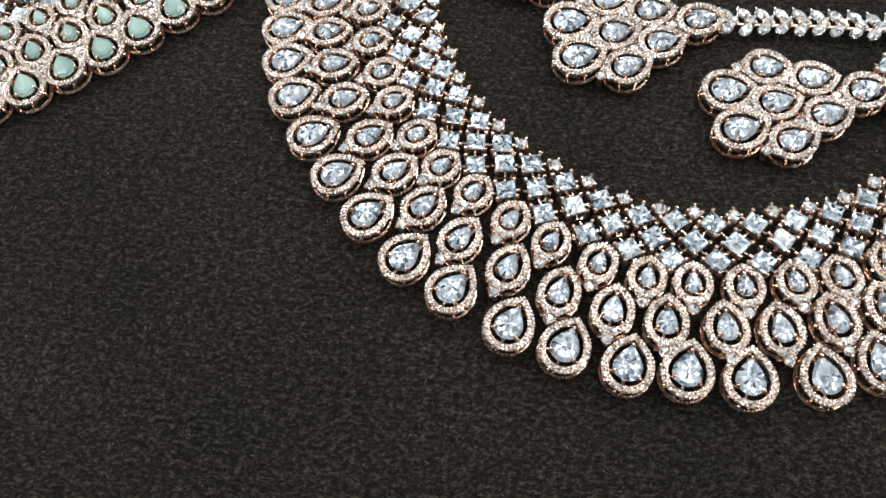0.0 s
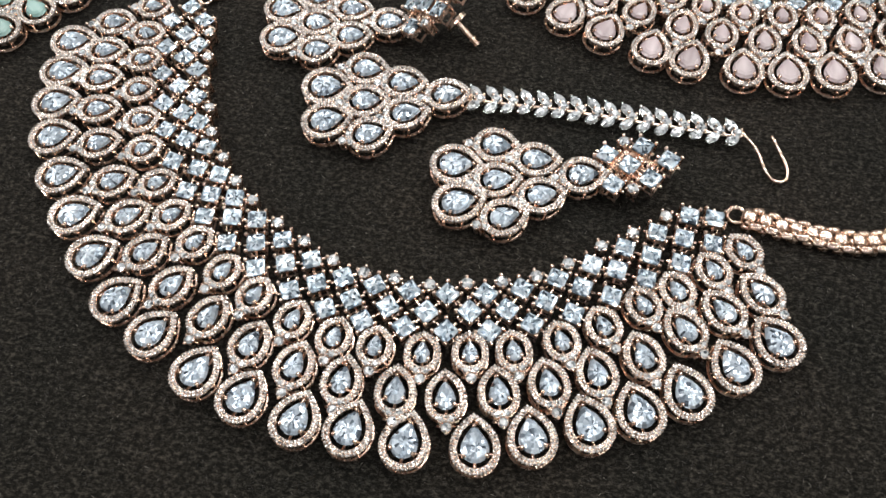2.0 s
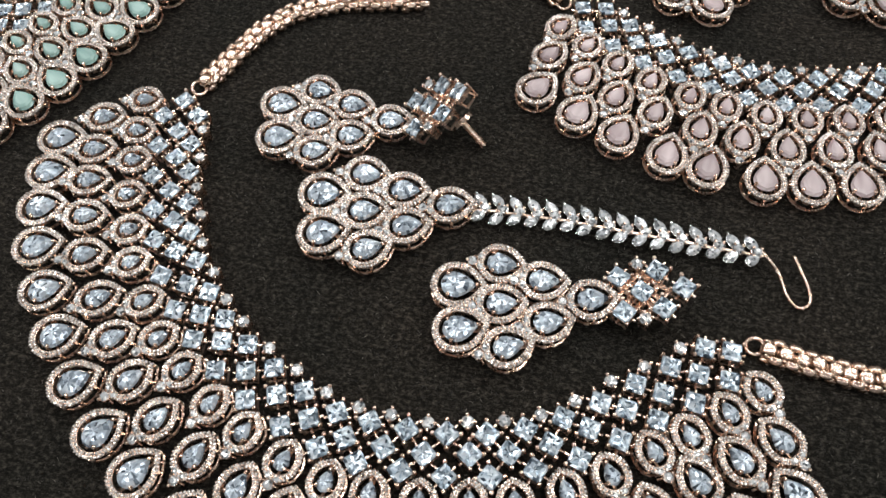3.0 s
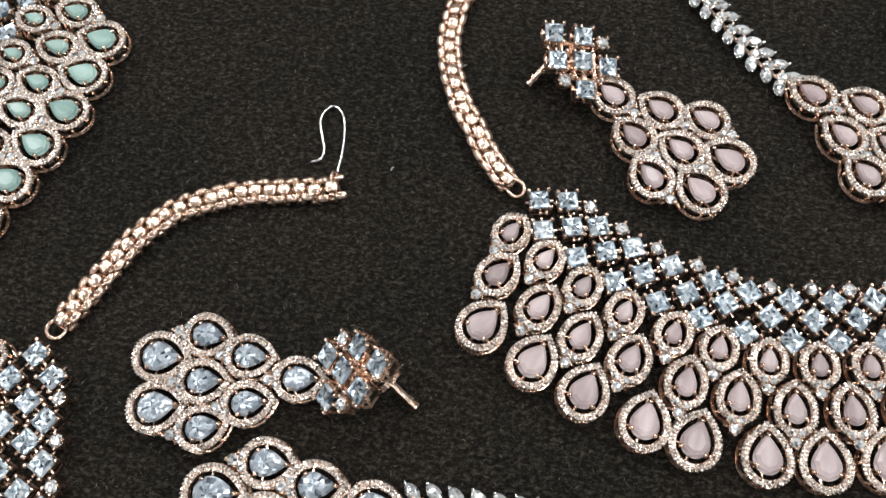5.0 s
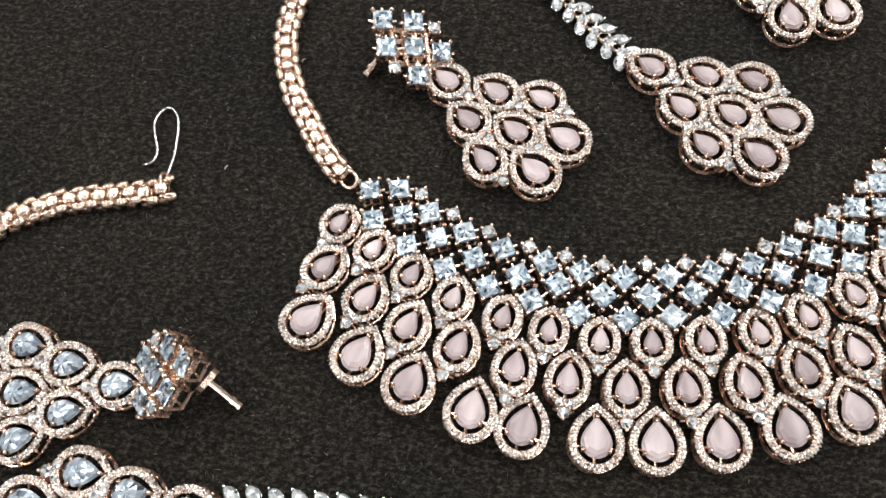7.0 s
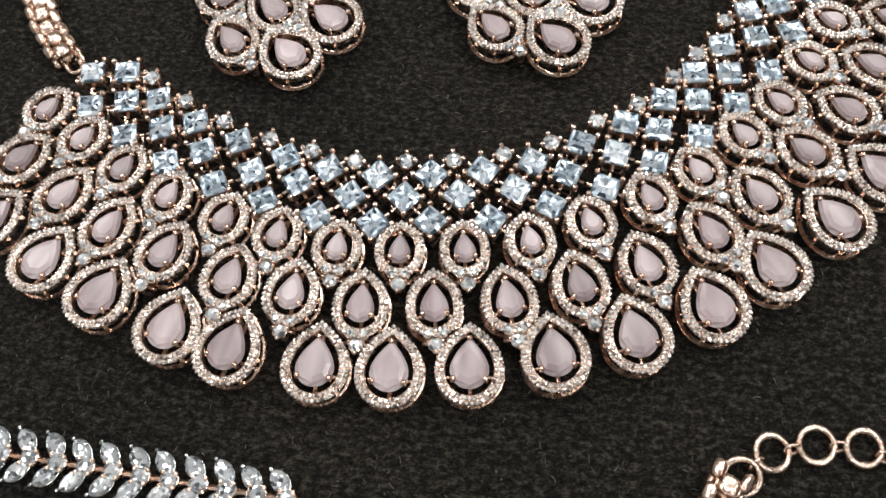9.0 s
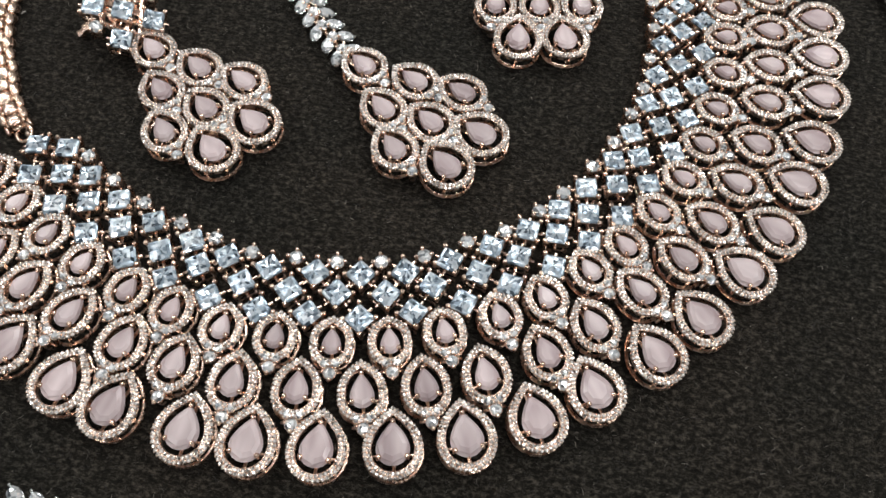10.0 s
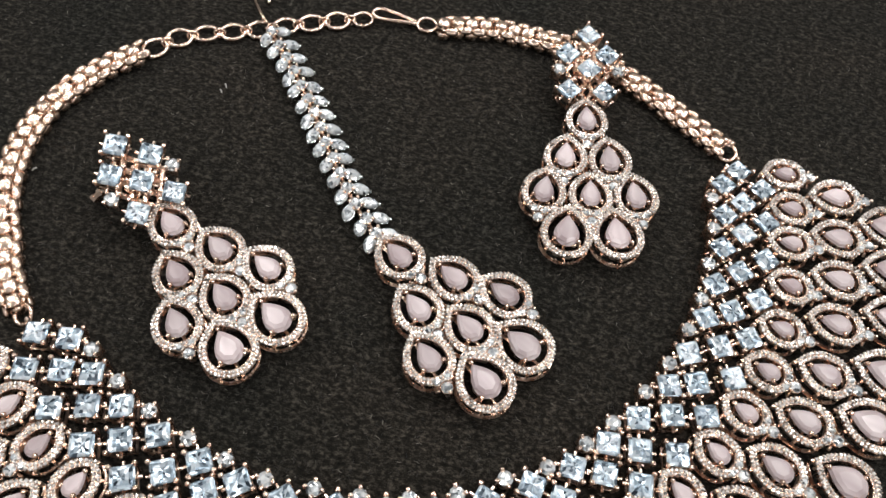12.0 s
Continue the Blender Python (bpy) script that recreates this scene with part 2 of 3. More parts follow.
def pear(w, h, tip, n):
    """n points round a drop outline w wide and h long with full sides, its point towards +y, evenly spaced from the point on. tip: how blunt."""
    R = w / 2
    H, low = h - R, -h / 2 + R
    side = []
    for k in range(100):
        u = (1 - k / 100) ** 0.8
        side.append(Vector((R * (1 - u ** (1.55 + tip)), low + H * u)))
    arc = [Vector((R * math.cos(math.pi * k / 160), low - R * math.sin(math.pi * k / 160))) for k in range(161)]
    dense = side + arc + [Vector((-p[0], p[1])) for p in side[:0:-1]]
    run = [0.0]
    for k in range(360):
        run.append(run[-1] + (dense[(k + 1) % 360] - dense[k]).length)
    out, k = [], 0
    for i in range(n):
        want = run[-1] * i / n
        while run[k + 1] < want:
            k += 1
        f = (want - run[k]) / max(run[k + 1] - run[k], 1e-9)
        out.append(dense[k].lerp(dense[(k + 1) % 360], f))
    return out


def loft(bm, loops, closed=False):
    """Skin between rings of vertices; closed: the last joins the first."""
    n = len(loops[0])
    for a, b in list(zip(loops, loops[1:])) + ([(loops[-1], loops[0])] if closed else []):
        for i in range(n):
            j = (i + 1) % n
            bm.faces.new((a[i], a[j], b[j], b[i]))


def ring_at(bm, pts, z, scale=1.0):
    return [bm.verts.new((p[0] * scale, p[1] * scale, z)) for p in pts]


MM = 0.001
# halo width and length, stone width and length, top of the halo
SIZES = {"large": (9.4, 11.5, 5.3, 7.0, 4.4), "medium": (8.0, 10.2, 3.9, 5.7, 4.5), "small": (7.2, 8.7, 3.1, 4.5, 4.6),
         "pendant": (8.6, 10.4, 4.6, 6.3, 4.5), "pendant_large": (9.8, 11.5, 5.6, 7.2, 4.4)}
BAND = 1.42 * MM


def pear_meshes(size):
    w, h, sw, sh, top = (v * MM for v in SIZES[size])
    n, blunt = 36, {"large": 0.7, "medium": 1.2, "small": 1.7}.get(size, 0.85)
    outer, inner, mid = pear(w - 0.5 * MM, h - 0.5 * MM, blunt, n), pear(w - 2 * BAND, h - 2 * BAND, blunt, n), pear(w - BAND, h - BAND, blunt, n)
    bm = bmesh.new()
    # halo band, with a hollow channel on top for its small stones
    loft(bm, [ring_at(bm, inner, top - 1.2 * MM), ring_at(bm, inner, top - 0.1 * MM), ring_at(bm, inner, top, 1.03), ring_at(bm, mid, top - 0.25 * MM),
              ring_at(bm, outer, top, 0.985), ring_at(bm, outer, top - 0.15 * MM), ring_at(bm, outer, top - 1.2 * MM, 0.98)], closed=True)
    # gallery wire at the foot, and the posts that hold the halo over it
    foot = [(p[0] * 0.93, p[1] * 0.93) for p in pear(w, h, blunt, 24)]
    tube(bm, [(x * 1.02, y * 1.02, 1.5 * MM) for x, y in foot], 0.34 * MM, 6, True)
    for k in range(0, 24, 3):
        x, y = foot[k]
        tube(bm, [(x, y, 1.5 * MM), (x * 1.02, y * 1.02, top - 1.1 * MM)], 0.3 * MM, 5)
    for k in range(1, 24, 6):
        x, y = foot[k]
        tube(bm, [(x * 0.8, y * 0.8, 0.0), (x * 0.96, y * 0.96, 1.5 * MM)], 0.3 * MM, 5)
    # beads between the small stones, on both edges
    round_way = 2.0 * (w + h) * 0.78
    for off, tip in ((0.2 * MM, blunt), (BAND * 2 - 0.16 * MM, blunt)):
        for p in pear(w - off, h - off, tip, round((round_way - 3 * off) / (0.74 * MM))):
            bead(bm, (p[0], p[1], top + 0.05 * MM), 0.15 * MM)
    # cup under the stone, and cross bars that carry it
    cup = pear(sw * 0.8, sh * 0.8, 0.2, 16)
    loft(bm, [ring_at(bm, cup, 0.5 * MM, 0.5), ring_at(bm, cup, top - 1.0 * MM, 1.05)])
    tube(bm, [(0, h / 2 - BAND, top - 2.9 * MM), (0, -h / 2 + BAND, top - 2.9 * MM)], 0.28 * MM, 5)
    tube(bm, [(-w / 2 + BAND, -h * 0.12, top - 2.9 * MM), (w / 2 - BAND, -h * 0.12, top - 2.9 * MM)], 0.28 * MM, 5)
    frame_mesh = finish(bm, "pear_halo_" + size, ROSE)

    spots = []
    for off, tip in ((0.72 * MM, blunt), (2.06 * MM, blunt)):
        spots += [Vector((p[0], p[1], top - 0.02 * MM)) for p in pear(w - off, h - off, tip, round((round_way - 3 * off) / (0.74 * MM)))]

    def pave_stone(bm, c, turn):
        r = 0.36 * MM
        low, girdle, table = [], [], []
        for i in range(6):
            a = 2 * math.pi * i / 6 + turn
            d = Vector((math.cos(a), math.sin(a), 0))
            low.append(bm.verts.new(c + d * r * 0.8 - Vector((0, 0, 0.3 * MM))))
            girdle.append(bm.verts.new(c + d * r))
            table.append(bm.verts.new(c + d * r * 0.55 + Vector((0, 0, 0.2 * MM))))
        loft(bm, [low, girdle, table])
        bm.faces.new(table)

    bm = bmesh.new()
    for k, c in enumerate(spots):
        pave_stone(bm, c, k)
    pave_mesh = finish(bm, "pave_" + size, PAVE)
    bm = bmesh.new()
    pave_stone(bm, Vector((0, 0, 0)), 0.3)
    single = finish(bm, "pave_single", PAVE)

    z = top + 0.05 * MM
    prongs = []
    rim = pear(sw, sh, 0.1, 14)
    for p in (rim[5], rim[9], rim[0]):
        bm = bmesh.new()
        q = Vector((p[0], p[1], 0))
        tube(bm, [(*(q.xy * 0.95), z - 1.6 * MM), (*(q.xy * 1.06), z - 0.3 * MM), (*(q.xy * 0.97), z + 0.25 * MM)], 0.24 * MM, 5)
        ball(bm, (*(q.xy * 0.95), z + 0.3 * MM), 0.47 * MM, 6, 0.8)
        prongs.append(finish(bm, "prong", ROSE, True))

    def cut(mat):
        bm = bmesh.new()
        g = pear(sw, sh, 0.1, 20)
        girdle = ring_at(bm, g, z - 0.15 * MM)
        half = pear(sw * 0.84, sh * 0.84, 0.1, 20)
        upper = [bm.verts.new((p[0], p[1], z + 0.5 * MM * (0.86 if k % 2 else 1.0))) for k, p in enumerate(half)]
        table = [bm.verts.new((p[0] * 0.5, p[1] * 0.5, z + 1.0 * MM)) for p in g[::2]]
        loft(bm, [ring_at(bm, g, z - 1.3 * MM, 0.45), girdle, upper])
        for k in range(10):
            a, b = table[k], table[(k + 1) % 10]
            p, q, s = upper[2 * k], upper[2 * k + 1], upper[(2 * k + 2) % 20]
            bm.faces.new((a, p, q))
            bm.faces.new((a, q, b))
            bm.faces.new((b, q, s))
        bm.faces.new(table)
        return finish(bm, "pear_stone_" + size, mat)

    def dome(mat, part):
        """A polished flat-topped stone with low facets round its rim."""
        bm = bmesh.new()
        g = [(p[0] * part, p[1] * (1 + part) / 2) for p in pear(sw, sh, 0.1, 24)]
        table = [bm.verts.new((p[0] * 0.6, p[1] * 0.6 - sh * 0.02, z + 0.62 * MM)) for p in g[::3]]
        upper = [bm.verts.new((p[0] * 0.88, p[1] * 0.88, z + 0.36 * MM)) for p in g[::3]]
        rim = ring_at(bm, g, z - 0.1 * MM)
        loft(bm, [ring_at(bm, g, z - 1.3 * MM, 0.45), ring_at(bm, g, z - 0.25 * MM), rim])
        for k in range(8):
            j = (k + 1) % 8
            bm.faces.new([rim[3 * k], rim[3 * k + 1], rim[3 * k + 2], rim[(3 * k + 3) % 24], upper[j], upper[k]])
            bm.faces.new((upper[k], upper[j], table[j]))
            bm.faces.new((upper[k], table[j], table[k]))
        bm.faces.new(table)
        return finish(bm, "pear_stone_" + size, mat)

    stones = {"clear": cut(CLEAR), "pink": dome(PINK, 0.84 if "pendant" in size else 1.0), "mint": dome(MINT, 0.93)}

    # round accent stone in its cup, at the round end
    bm = bmesh.new()
    c = Vector((0, -h / 2 - 0.85 * MM, top - 0.5 * MM))
    ring = [Vector((math.cos(2 * math.pi * k / 10), math.sin(2 * math.pi * k / 10))) for k in range(10)]
    cup = lambda o, s, dz: [bm.verts.new((o[0] + d[0] * s * MM, o[1] + d[1] * s * MM, o[2] + dz * MM)) for d in ring]
    flank = [c + Vector((sx * 1.0 * MM, 1.5 * MM, 0.25 * MM)) for sx in (-1, 1)]
    loft(bm, [cup(c, 0.6, -2.9), cup(c, 0.95, -0.6), cup(c, 1.12, 0.05), cup(c, 0.95, 0.1)])
    for o in flank:
        loft(bm, [cup(o, 0.4, -1.4), cup(o, 0.72, -0.3), cup(o, 0.76, 0.0), cup(o, 0.6, 0.05)])
    for a, r in ((-90, 0.4), (20, 0.26), (160, 0.26)):
        a = radians(a)
        ball(bm, (c[0] + math.cos(a) * 1.12 * MM, c[1] + math.sin(a) * 1.12 * MM, c[2] + 0.3 * MM), r * MM, 6)
    for sx in (-1, 1):
        tube(bm, [(sx * 0.7 * MM, c[1] + 0.3 * MM, c[2] - 0.8 * MM), (sx * 1.8 * MM, c[1] + 0.5 * MM, c[2] - 1.2 * MM)], 0.25 * MM, 5)
    cup_mesh = finish(bm, "accent_cup", ROSE, True)
    bm = bmesh.new()
    for o, k in ((c, 1.0), (flank[0], 0.6), (flank[1], 0.6)):
        t = cup(o, 0.55 * k, 0.5)
        loft(bm, [cup(o, 0.6 * k, -0.5), cup(o, 1.0 * k, 0.1), t])
        bm.faces.new(t)
    accent_mesh = finish(bm, "accent_stone", ROUND)
    return {"frame": frame_mesh, "pave": pave_mesh, "prongs": prongs, "spots": spots, "single": single, "stones": stones, "cup": cup_mesh, "accent": accent_mesh}


PEARS = {size: pear_meshes(size) for size in SIZES}


def spin(x, y, tip, lift=0.0, wobble=2.5):
    """A pose at x, y in millimetres, with local +y towards the direction tip."""
    a = math.degrees(math.atan2(tip[1], tip[0])) - 90
    return pose(x * MM, y * MM, lift * MM, random.uniform(-wobble, wobble), random.uniform(-wobble, wobble), a)


def pear_drop(parent, size, colour, x, y, tip, accent, lift=0.0, apart=False, scale=1.0):
    """apart: every small halo stone an object of its own."""
    k = PEARS[size]
    x, y = x + 0.45 * tip[0], y + 0.45 * tip[1]
    drop = place("pear_drop", k["frame"], parent, spin(x, y, tip, lift) @ Matrix.Scale(scale, 4))
    place("centre_stone", k["stones"][colour], drop, None, {"clear": "clear faceted pear stone", "pink": "milky pink pear stone", "mint": "milky mint green pear stone"}[colour])
    if apart:
        for c in k["spots"]:
            place("pave_stone", k["single"], drop, Matrix.Translation(c) @ pose(0, 0, 0, random.uniform(-4, 4), random.uniform(-4, 4), random.uniform(0, 50)))
    else:
        tagged(place("pave", k["pave"], drop, None, "tiny white round stones"), kind="stuff")
    for p in k["prongs"]:
        place("prong", p, drop)
    if accent:
        place("accent_cup", k["cup"], drop)
        place("accent_stone", k["accent"], drop, None, "small round clear stones")


def square_meshes(side, top, name):
    bm = bmesh.new()
    s, z = side * MM / 2, top * MM
    # open box setting with a foot frame, corner claws and short link bars
    for low, high, k in ((0.0, 0.5, 0.86), (top - 1.6, top - 0.6, 0.93)):
        a, b = s * k, s * k - 0.35 * MM
        loops = []
        for q, h in ((a, low), (a, high), (b, high), (b, low)):
            loops.append([bm.verts.new((sx * q, sy * q, h * MM)) for sx, sy in ((1, 1), (-1, 1), (-1, -1), (1, -1))])
        loft(bm, loops, closed=True)
    for sx, sy in ((1, 1), (-1, 1), (-1, -1), (1, -1)):
        q = s * 1.0
        tube(bm, [(sx * q * 0.86, sy * q * 0.86, 0.1 * MM), (sx * q * 1.04, sy * q * 1.04, z - 0.5 * MM), (sx * q * 1.0, sy * q * 1.0, z + 0.2 * MM)], 0.26 * MM, 5)
        ball(bm, (sx * q * 0.98, sy * q * 0.98, z + 0.25 * MM), 0.5 * MM, 7)
    for sx, sy in ((1, 0), (-1, 0), (0, 1), (0, -1)):
        tube(bm, [(sx * s * 0.9, sy * s * 0.9, z - 1.0 * MM), (sx * (s + 0.8 * MM), sy * (s + 0.8 * MM), z - 1.0 * MM)], 0.27 * MM, 5)
    setting = finish(bm, name + "_setting", ROSE)
    bm = bmesh.new()
    edge = [(x, y) for x, y in ((1, 1), (0, 1), (-1, 1), (-1, 0), (-1, -1), (0, -1), (1, -1), (1, 0))]
    sq = lambda k, h, dip: [bm.verts.new((x * s * k, y * s * k, z + (h - (dip if x * y == 0 else 0)) * MM)) for x, y in edge]
    low = sq(0.3, -1.7, 0)
    table = sq(0.66, 0.42, 0.0)
    loft(bm, [low, sq(0.97, -0.25, 0), sq(0.96, -0.05, 0), sq(0.84, 0.22, 0.0), table])
    bm.faces.new(table)
    bm.faces.new(low[::-1])
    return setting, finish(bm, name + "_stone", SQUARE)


BIG = square_meshes(3.95, 3.9, "square")


def round_meshes(r, top):
    """A small round stone in four claws."""
    bm = bmesh.new()
    ring = [(math.cos(2 * math.pi * k / 12), math.sin(2 * math.pi * k / 12)) for k in range(12)]
    cup = lambda k, h: [bm.verts.new((x * r * k * MM, y * r * k * MM, (top + h) * MM)) for x, y in ring]
    loft(bm, [cup(0.6, -top), cup(0.95, -1.2), cup(0.98, -0.45), cup(0.8, -0.45), cup(0.5, -top)], closed=True)
    for a in (45, 135, 225, 315):
        x, y = math.cos(radians(a)) * r * MM, math.sin(radians(a)) * r * MM
        tube(bm, [(x * 0.9, y * 0.9, 0.2 * MM), (x * 1.12, y * 1.12, (top - 0.4) * MM), (x * 1.06, y * 1.06, (top + 0.2) * MM)], 0.24 * MM, 5)
        ball(bm, (x * 1.1, y * 1.1, (top + 0.25) * MM), 0.42 * MM, 7)
    setting = finish(bm, "round_setting", ROSE)
    bm = bmesh.new()
    table = cup(0.58, 0.4)
    loft(bm, [cup(0.3, -1.2), cup(0.98, -0.15), cup(1.0, 0.0), table])
    bm.faces.new(table)
    return setting, finish(bm, "round_stone", ROUND)


TINY = round_meshes(1.25, 3.9)


def square_link(parent, kit, x, y, axis, lift=0.0, wobble=4.0, tilt=0.0):
    kind, label = ("square", "pale blue-white square stone") if kit is BIG else ("round", "small round clear stone")
    link = place(kind + "_link", kit[0], parent, spin(x, y, axis, lift, wobble) @ pose(0, 0, 0, tilt) @ pose(0, 0, 0, 0, 0, 45))
    place(kind + "_stone", kit[1], link, None, label)


def spline(points, pitch):
    """Points and directions every pitch along a smooth curve through the given points."""
    pts = [np.array(p, float) for p in points]
    pts = [2 * pts[0] - pts[1]] + pts + [2 * pts[-1] - pts[-2]]
    dense = []
    for a, b, c, d in zip(pts, pts[1:], pts[2:], pts[3:]):
        for t in np.linspace(0, 1, 40, endpoint=False):
            dense.append(0.5 * (2 * b + (c - a) * t + (2 * a - 5 * b + 4 * c - d) * t * t + (3 * b - a - 3 * c + d) * t ** 3))
    dense.append(pts[-2])
    dense = np.array(dense)
    run = np.r_[0, np.cumsum(np.hypot(*np.diff(dense[:, :2], axis=0).T))]
    want = np.linspace(0, run[-1], max(2, round(run[-1] / pitch) + 1))
    out = np.stack([np.interp(want, run, dense[:, k]) for k in range(dense.shape[1])], 1)
    return [(p, d / (np.hypot(*d[:2]) + 1e-9)) for p, d in zip(out, np.gradient(out, axis=0))]


def loop(bm, c, r, wire, turn, stretch=1.0, n=10):
    """A wire ring about c; turn: a matrix that tilts it."""
    tube(bm, [Vector(c) + turn @ Vector((math.cos(2 * math.pi * k / n) * r * stretch, math.sin(2 * math.pi * k / n) * r, 0)) for k in range(n)], wire, 5, True)


def pillow(bm, c, size, turn, power=0.6, n=12):
    """A rounded block: half sizes, corners squarer for a smaller power."""
    f = lambda v: math.copysign(abs(v) ** power, v)
    rings = []
    for a in (-68, -40, -14, 14, 40, 68):
        ca, sa = f(math.cos(radians(a))), f(math.sin(radians(a)))
        rings.append([bm.verts.new(Vector(c) * MM + turn @ Vector((size[0] * ca * f(math.cos(2 * math.pi * k / n)), size[1] * ca * f(math.sin(2 * math.pi * k / n)), size[2] * sa)) * MM) for k in range(n)])
    loft(bm, rings)
    bm.faces.new(rings[0][::-1])
    bm.faces.new(rings[-1])


def course(name, long):
    """One course of a chain, y along it: a domed middle link between two files of fat oval links, half a step apart, over a core."""
    bm = bmesh.new()
    flat = Matrix.Identity(3)
    pillow(bm, (0, 0, 2.9), (1.2, long * 0.45, 0.62), flat, 0.6, 14)
    for sx in (-1, 1):
        side = Euler((radians(4), radians(34 * sx), radians(-2 * sx))).to_matrix()
        pillow(bm, (sx * 1.85, long / 2, 2.45), (0.85, long * 0.45, 0.58), side, 0.72, 12)
        low = Euler((0, radians(72 * sx), 0)).to_matrix()
        pillow(bm, (sx * 2.0, 0, 1.2), (0.8, long * 0.42, 0.5), low, 0.85, 10)
        tube(bm, [(sx * 1.2 * MM, -long * 0.2 * MM, 2.6 * MM), (sx * 1.7 * MM, long * 0.3 * MM, 1.9 * MM)], 0.36 * MM, 6)
    loop(bm, (0, 0, 0.6 * MM), 1.2 * MM, 0.55 * MM, flat, 1.0, 10)
    tube(bm, [(0, -long / 2 * MM, 1.7 * MM), (0, long / 2 * MM, 1.7 * MM)], 1.0 * MM, 8)
    return finish(bm, name, CHAIN, True)


COURSES = course("woven_course", 3.2), course("box_course", 3.1)


def woven_chain(parent, points, pitch=3.1, kind=0):
    for k, (p, d) in enumerate(spline(points, pitch)):
        place("chain_course", COURSES[kind], parent, spin(p[0], p[1], d[:2], 0.0, 6.0) @ Matrix.Diagonal((1.05, 1, 1, 1)))


def ring_mesh(r, wire, stretch, lean, mat, z):
    bm = bmesh.new()
    loop(bm, (0, 0, z * MM), r * MM, wire * MM, Euler((radians(lean), 0, 0)).to_matrix(), stretch, 18)
    return finish(bm, "jump_ring", mat, True)


RING = ring_mesh(1.65, 0.48, 1.1, 25, CHAIN, 1.6)
LINK = ring_mesh(1.7, 0.44, 1.25, 8, CHAIN, 0.9)
SMALL_LINK = ring_mesh(0.9, 0.3, 1.3, 60, CHAIN, 1.0)


def hook_mesh(points, r, mat):
    bm = bmesh.new()
    tube(bm, [tuple(v * MM for v in p) for p, _ in spline(points, 0.7)], r * MM, 6)
    return finish(bm, "bent_wire", mat, True)


# ---- room shell ----
def slab(name, x0, x1, y0, y1, z0, z1, mat, label, category):
    bm = bmesh.new()
    box(bm, x0, x1, y0, y1, z0, z1)
    return tagged(new(name, finish(bm, name, mat)), label, category, kind="structure")


slab("floor", -2.6, 2.6, -2.4, 2.9, -0.95, -0.85, WALL, "plain grey shop floor", "floor")
slab("ceiling", -2.6, 2.6, -2.4, 2.9, CEILING, CEILING + 0.1, WALL, "plain pale plaster ceiling", "ceiling")
slab("wall_south", -2.6, 2.6, -2.5, -2.4, -0.95, CEILING + 0.1, WALL, "plain pale plaster wall", "wall")
slab("wall_north", -2.6, 2.6, 2.9, 3.0, -0.95, CEILING + 0.1, WALL, "plain pale plaster wall", "wall")
slab("wall_west", -2.7, -2.6, -2.5, 3.0, -0.95, CEILING + 0.1, WALL, "plain pale plaster wall", "wall")
slab("wall_east", 2.6, 2.7, -2.5, 3.0, -0.95, CEILING + 0.1, WALL, "plain pale plaster wall", "wall")


def felt_table():
    """A counter wrapped in felt, with rounded edges."""
    bm = bmesh.new()
    box(bm, -0.65, 0.85, -0.35, 0.75, -0.85, 0.0)
    bmesh.ops.bevel(bm, geom=list(bm.edges), offset=0.012, segments=3, affect="EDGES")
    return tagged(new("counter", finish(bm, "counter", FELT)), "display counter covered in black wool felt", "counter", kind="structure")


counter = felt_table()


def nap(count):
    """Loose wool fibres lying on the felt."""
    rng = np.random.default_rng(5)
    mid = np.stack([rng.uniform(-0.12, 0.27, count), rng.uniform(-0.01, 0.33, count), rng.uniform(0.0, 0.00025, count)], 1)
    a = rng.uniform(0, 2 * math.pi, count)
    d = np.stack([np.cos(a), np.sin(a), rng.uniform(-0.15, 0.3, count)], 1) * (rng.uniform(0.18, 0.55, count) * MM)[:, None]
    side = np.stack([-np.sin(a), np.cos(a), np.zeros(count)], 1) * 0.035 * MM
    bend = np.stack([-np.sin(a), np.cos(a), np.full(count, 0.6)], 1) * (rng.uniform(-0.12, 0.12, count) * MM)[:, None]
    bend[:, 2] = abs(bend[:, 2])
    v = np.stack([mid - d - side, mid - d + side, mid + bend + side, mid + bend - side, mid + d + side * 0.3, mid + d - side * 0.3], 1).reshape(-1, 3)
    n = np.arange(count)[:, None] * 6
    me = bpy.data.meshes.new("nap")
    me.from_pydata(v.tolist(), [], np.vstack([n + [0, 1, 2, 3], n + [3, 2, 4, 5]]).tolist())
    me.materials.append(FIBRE)
    tagged(place("nap", me, counter, None, "loose grey wool fibres"), kind="stuff")


nap(60000)


# ---- the three necklaces ----
def thing(name, label, category, group=""):
    return tagged(new(name), label, category, group)


def unit(a, b):
    d = np.subtract(b, a).astype(float)
    return d / np.hypot(*d)


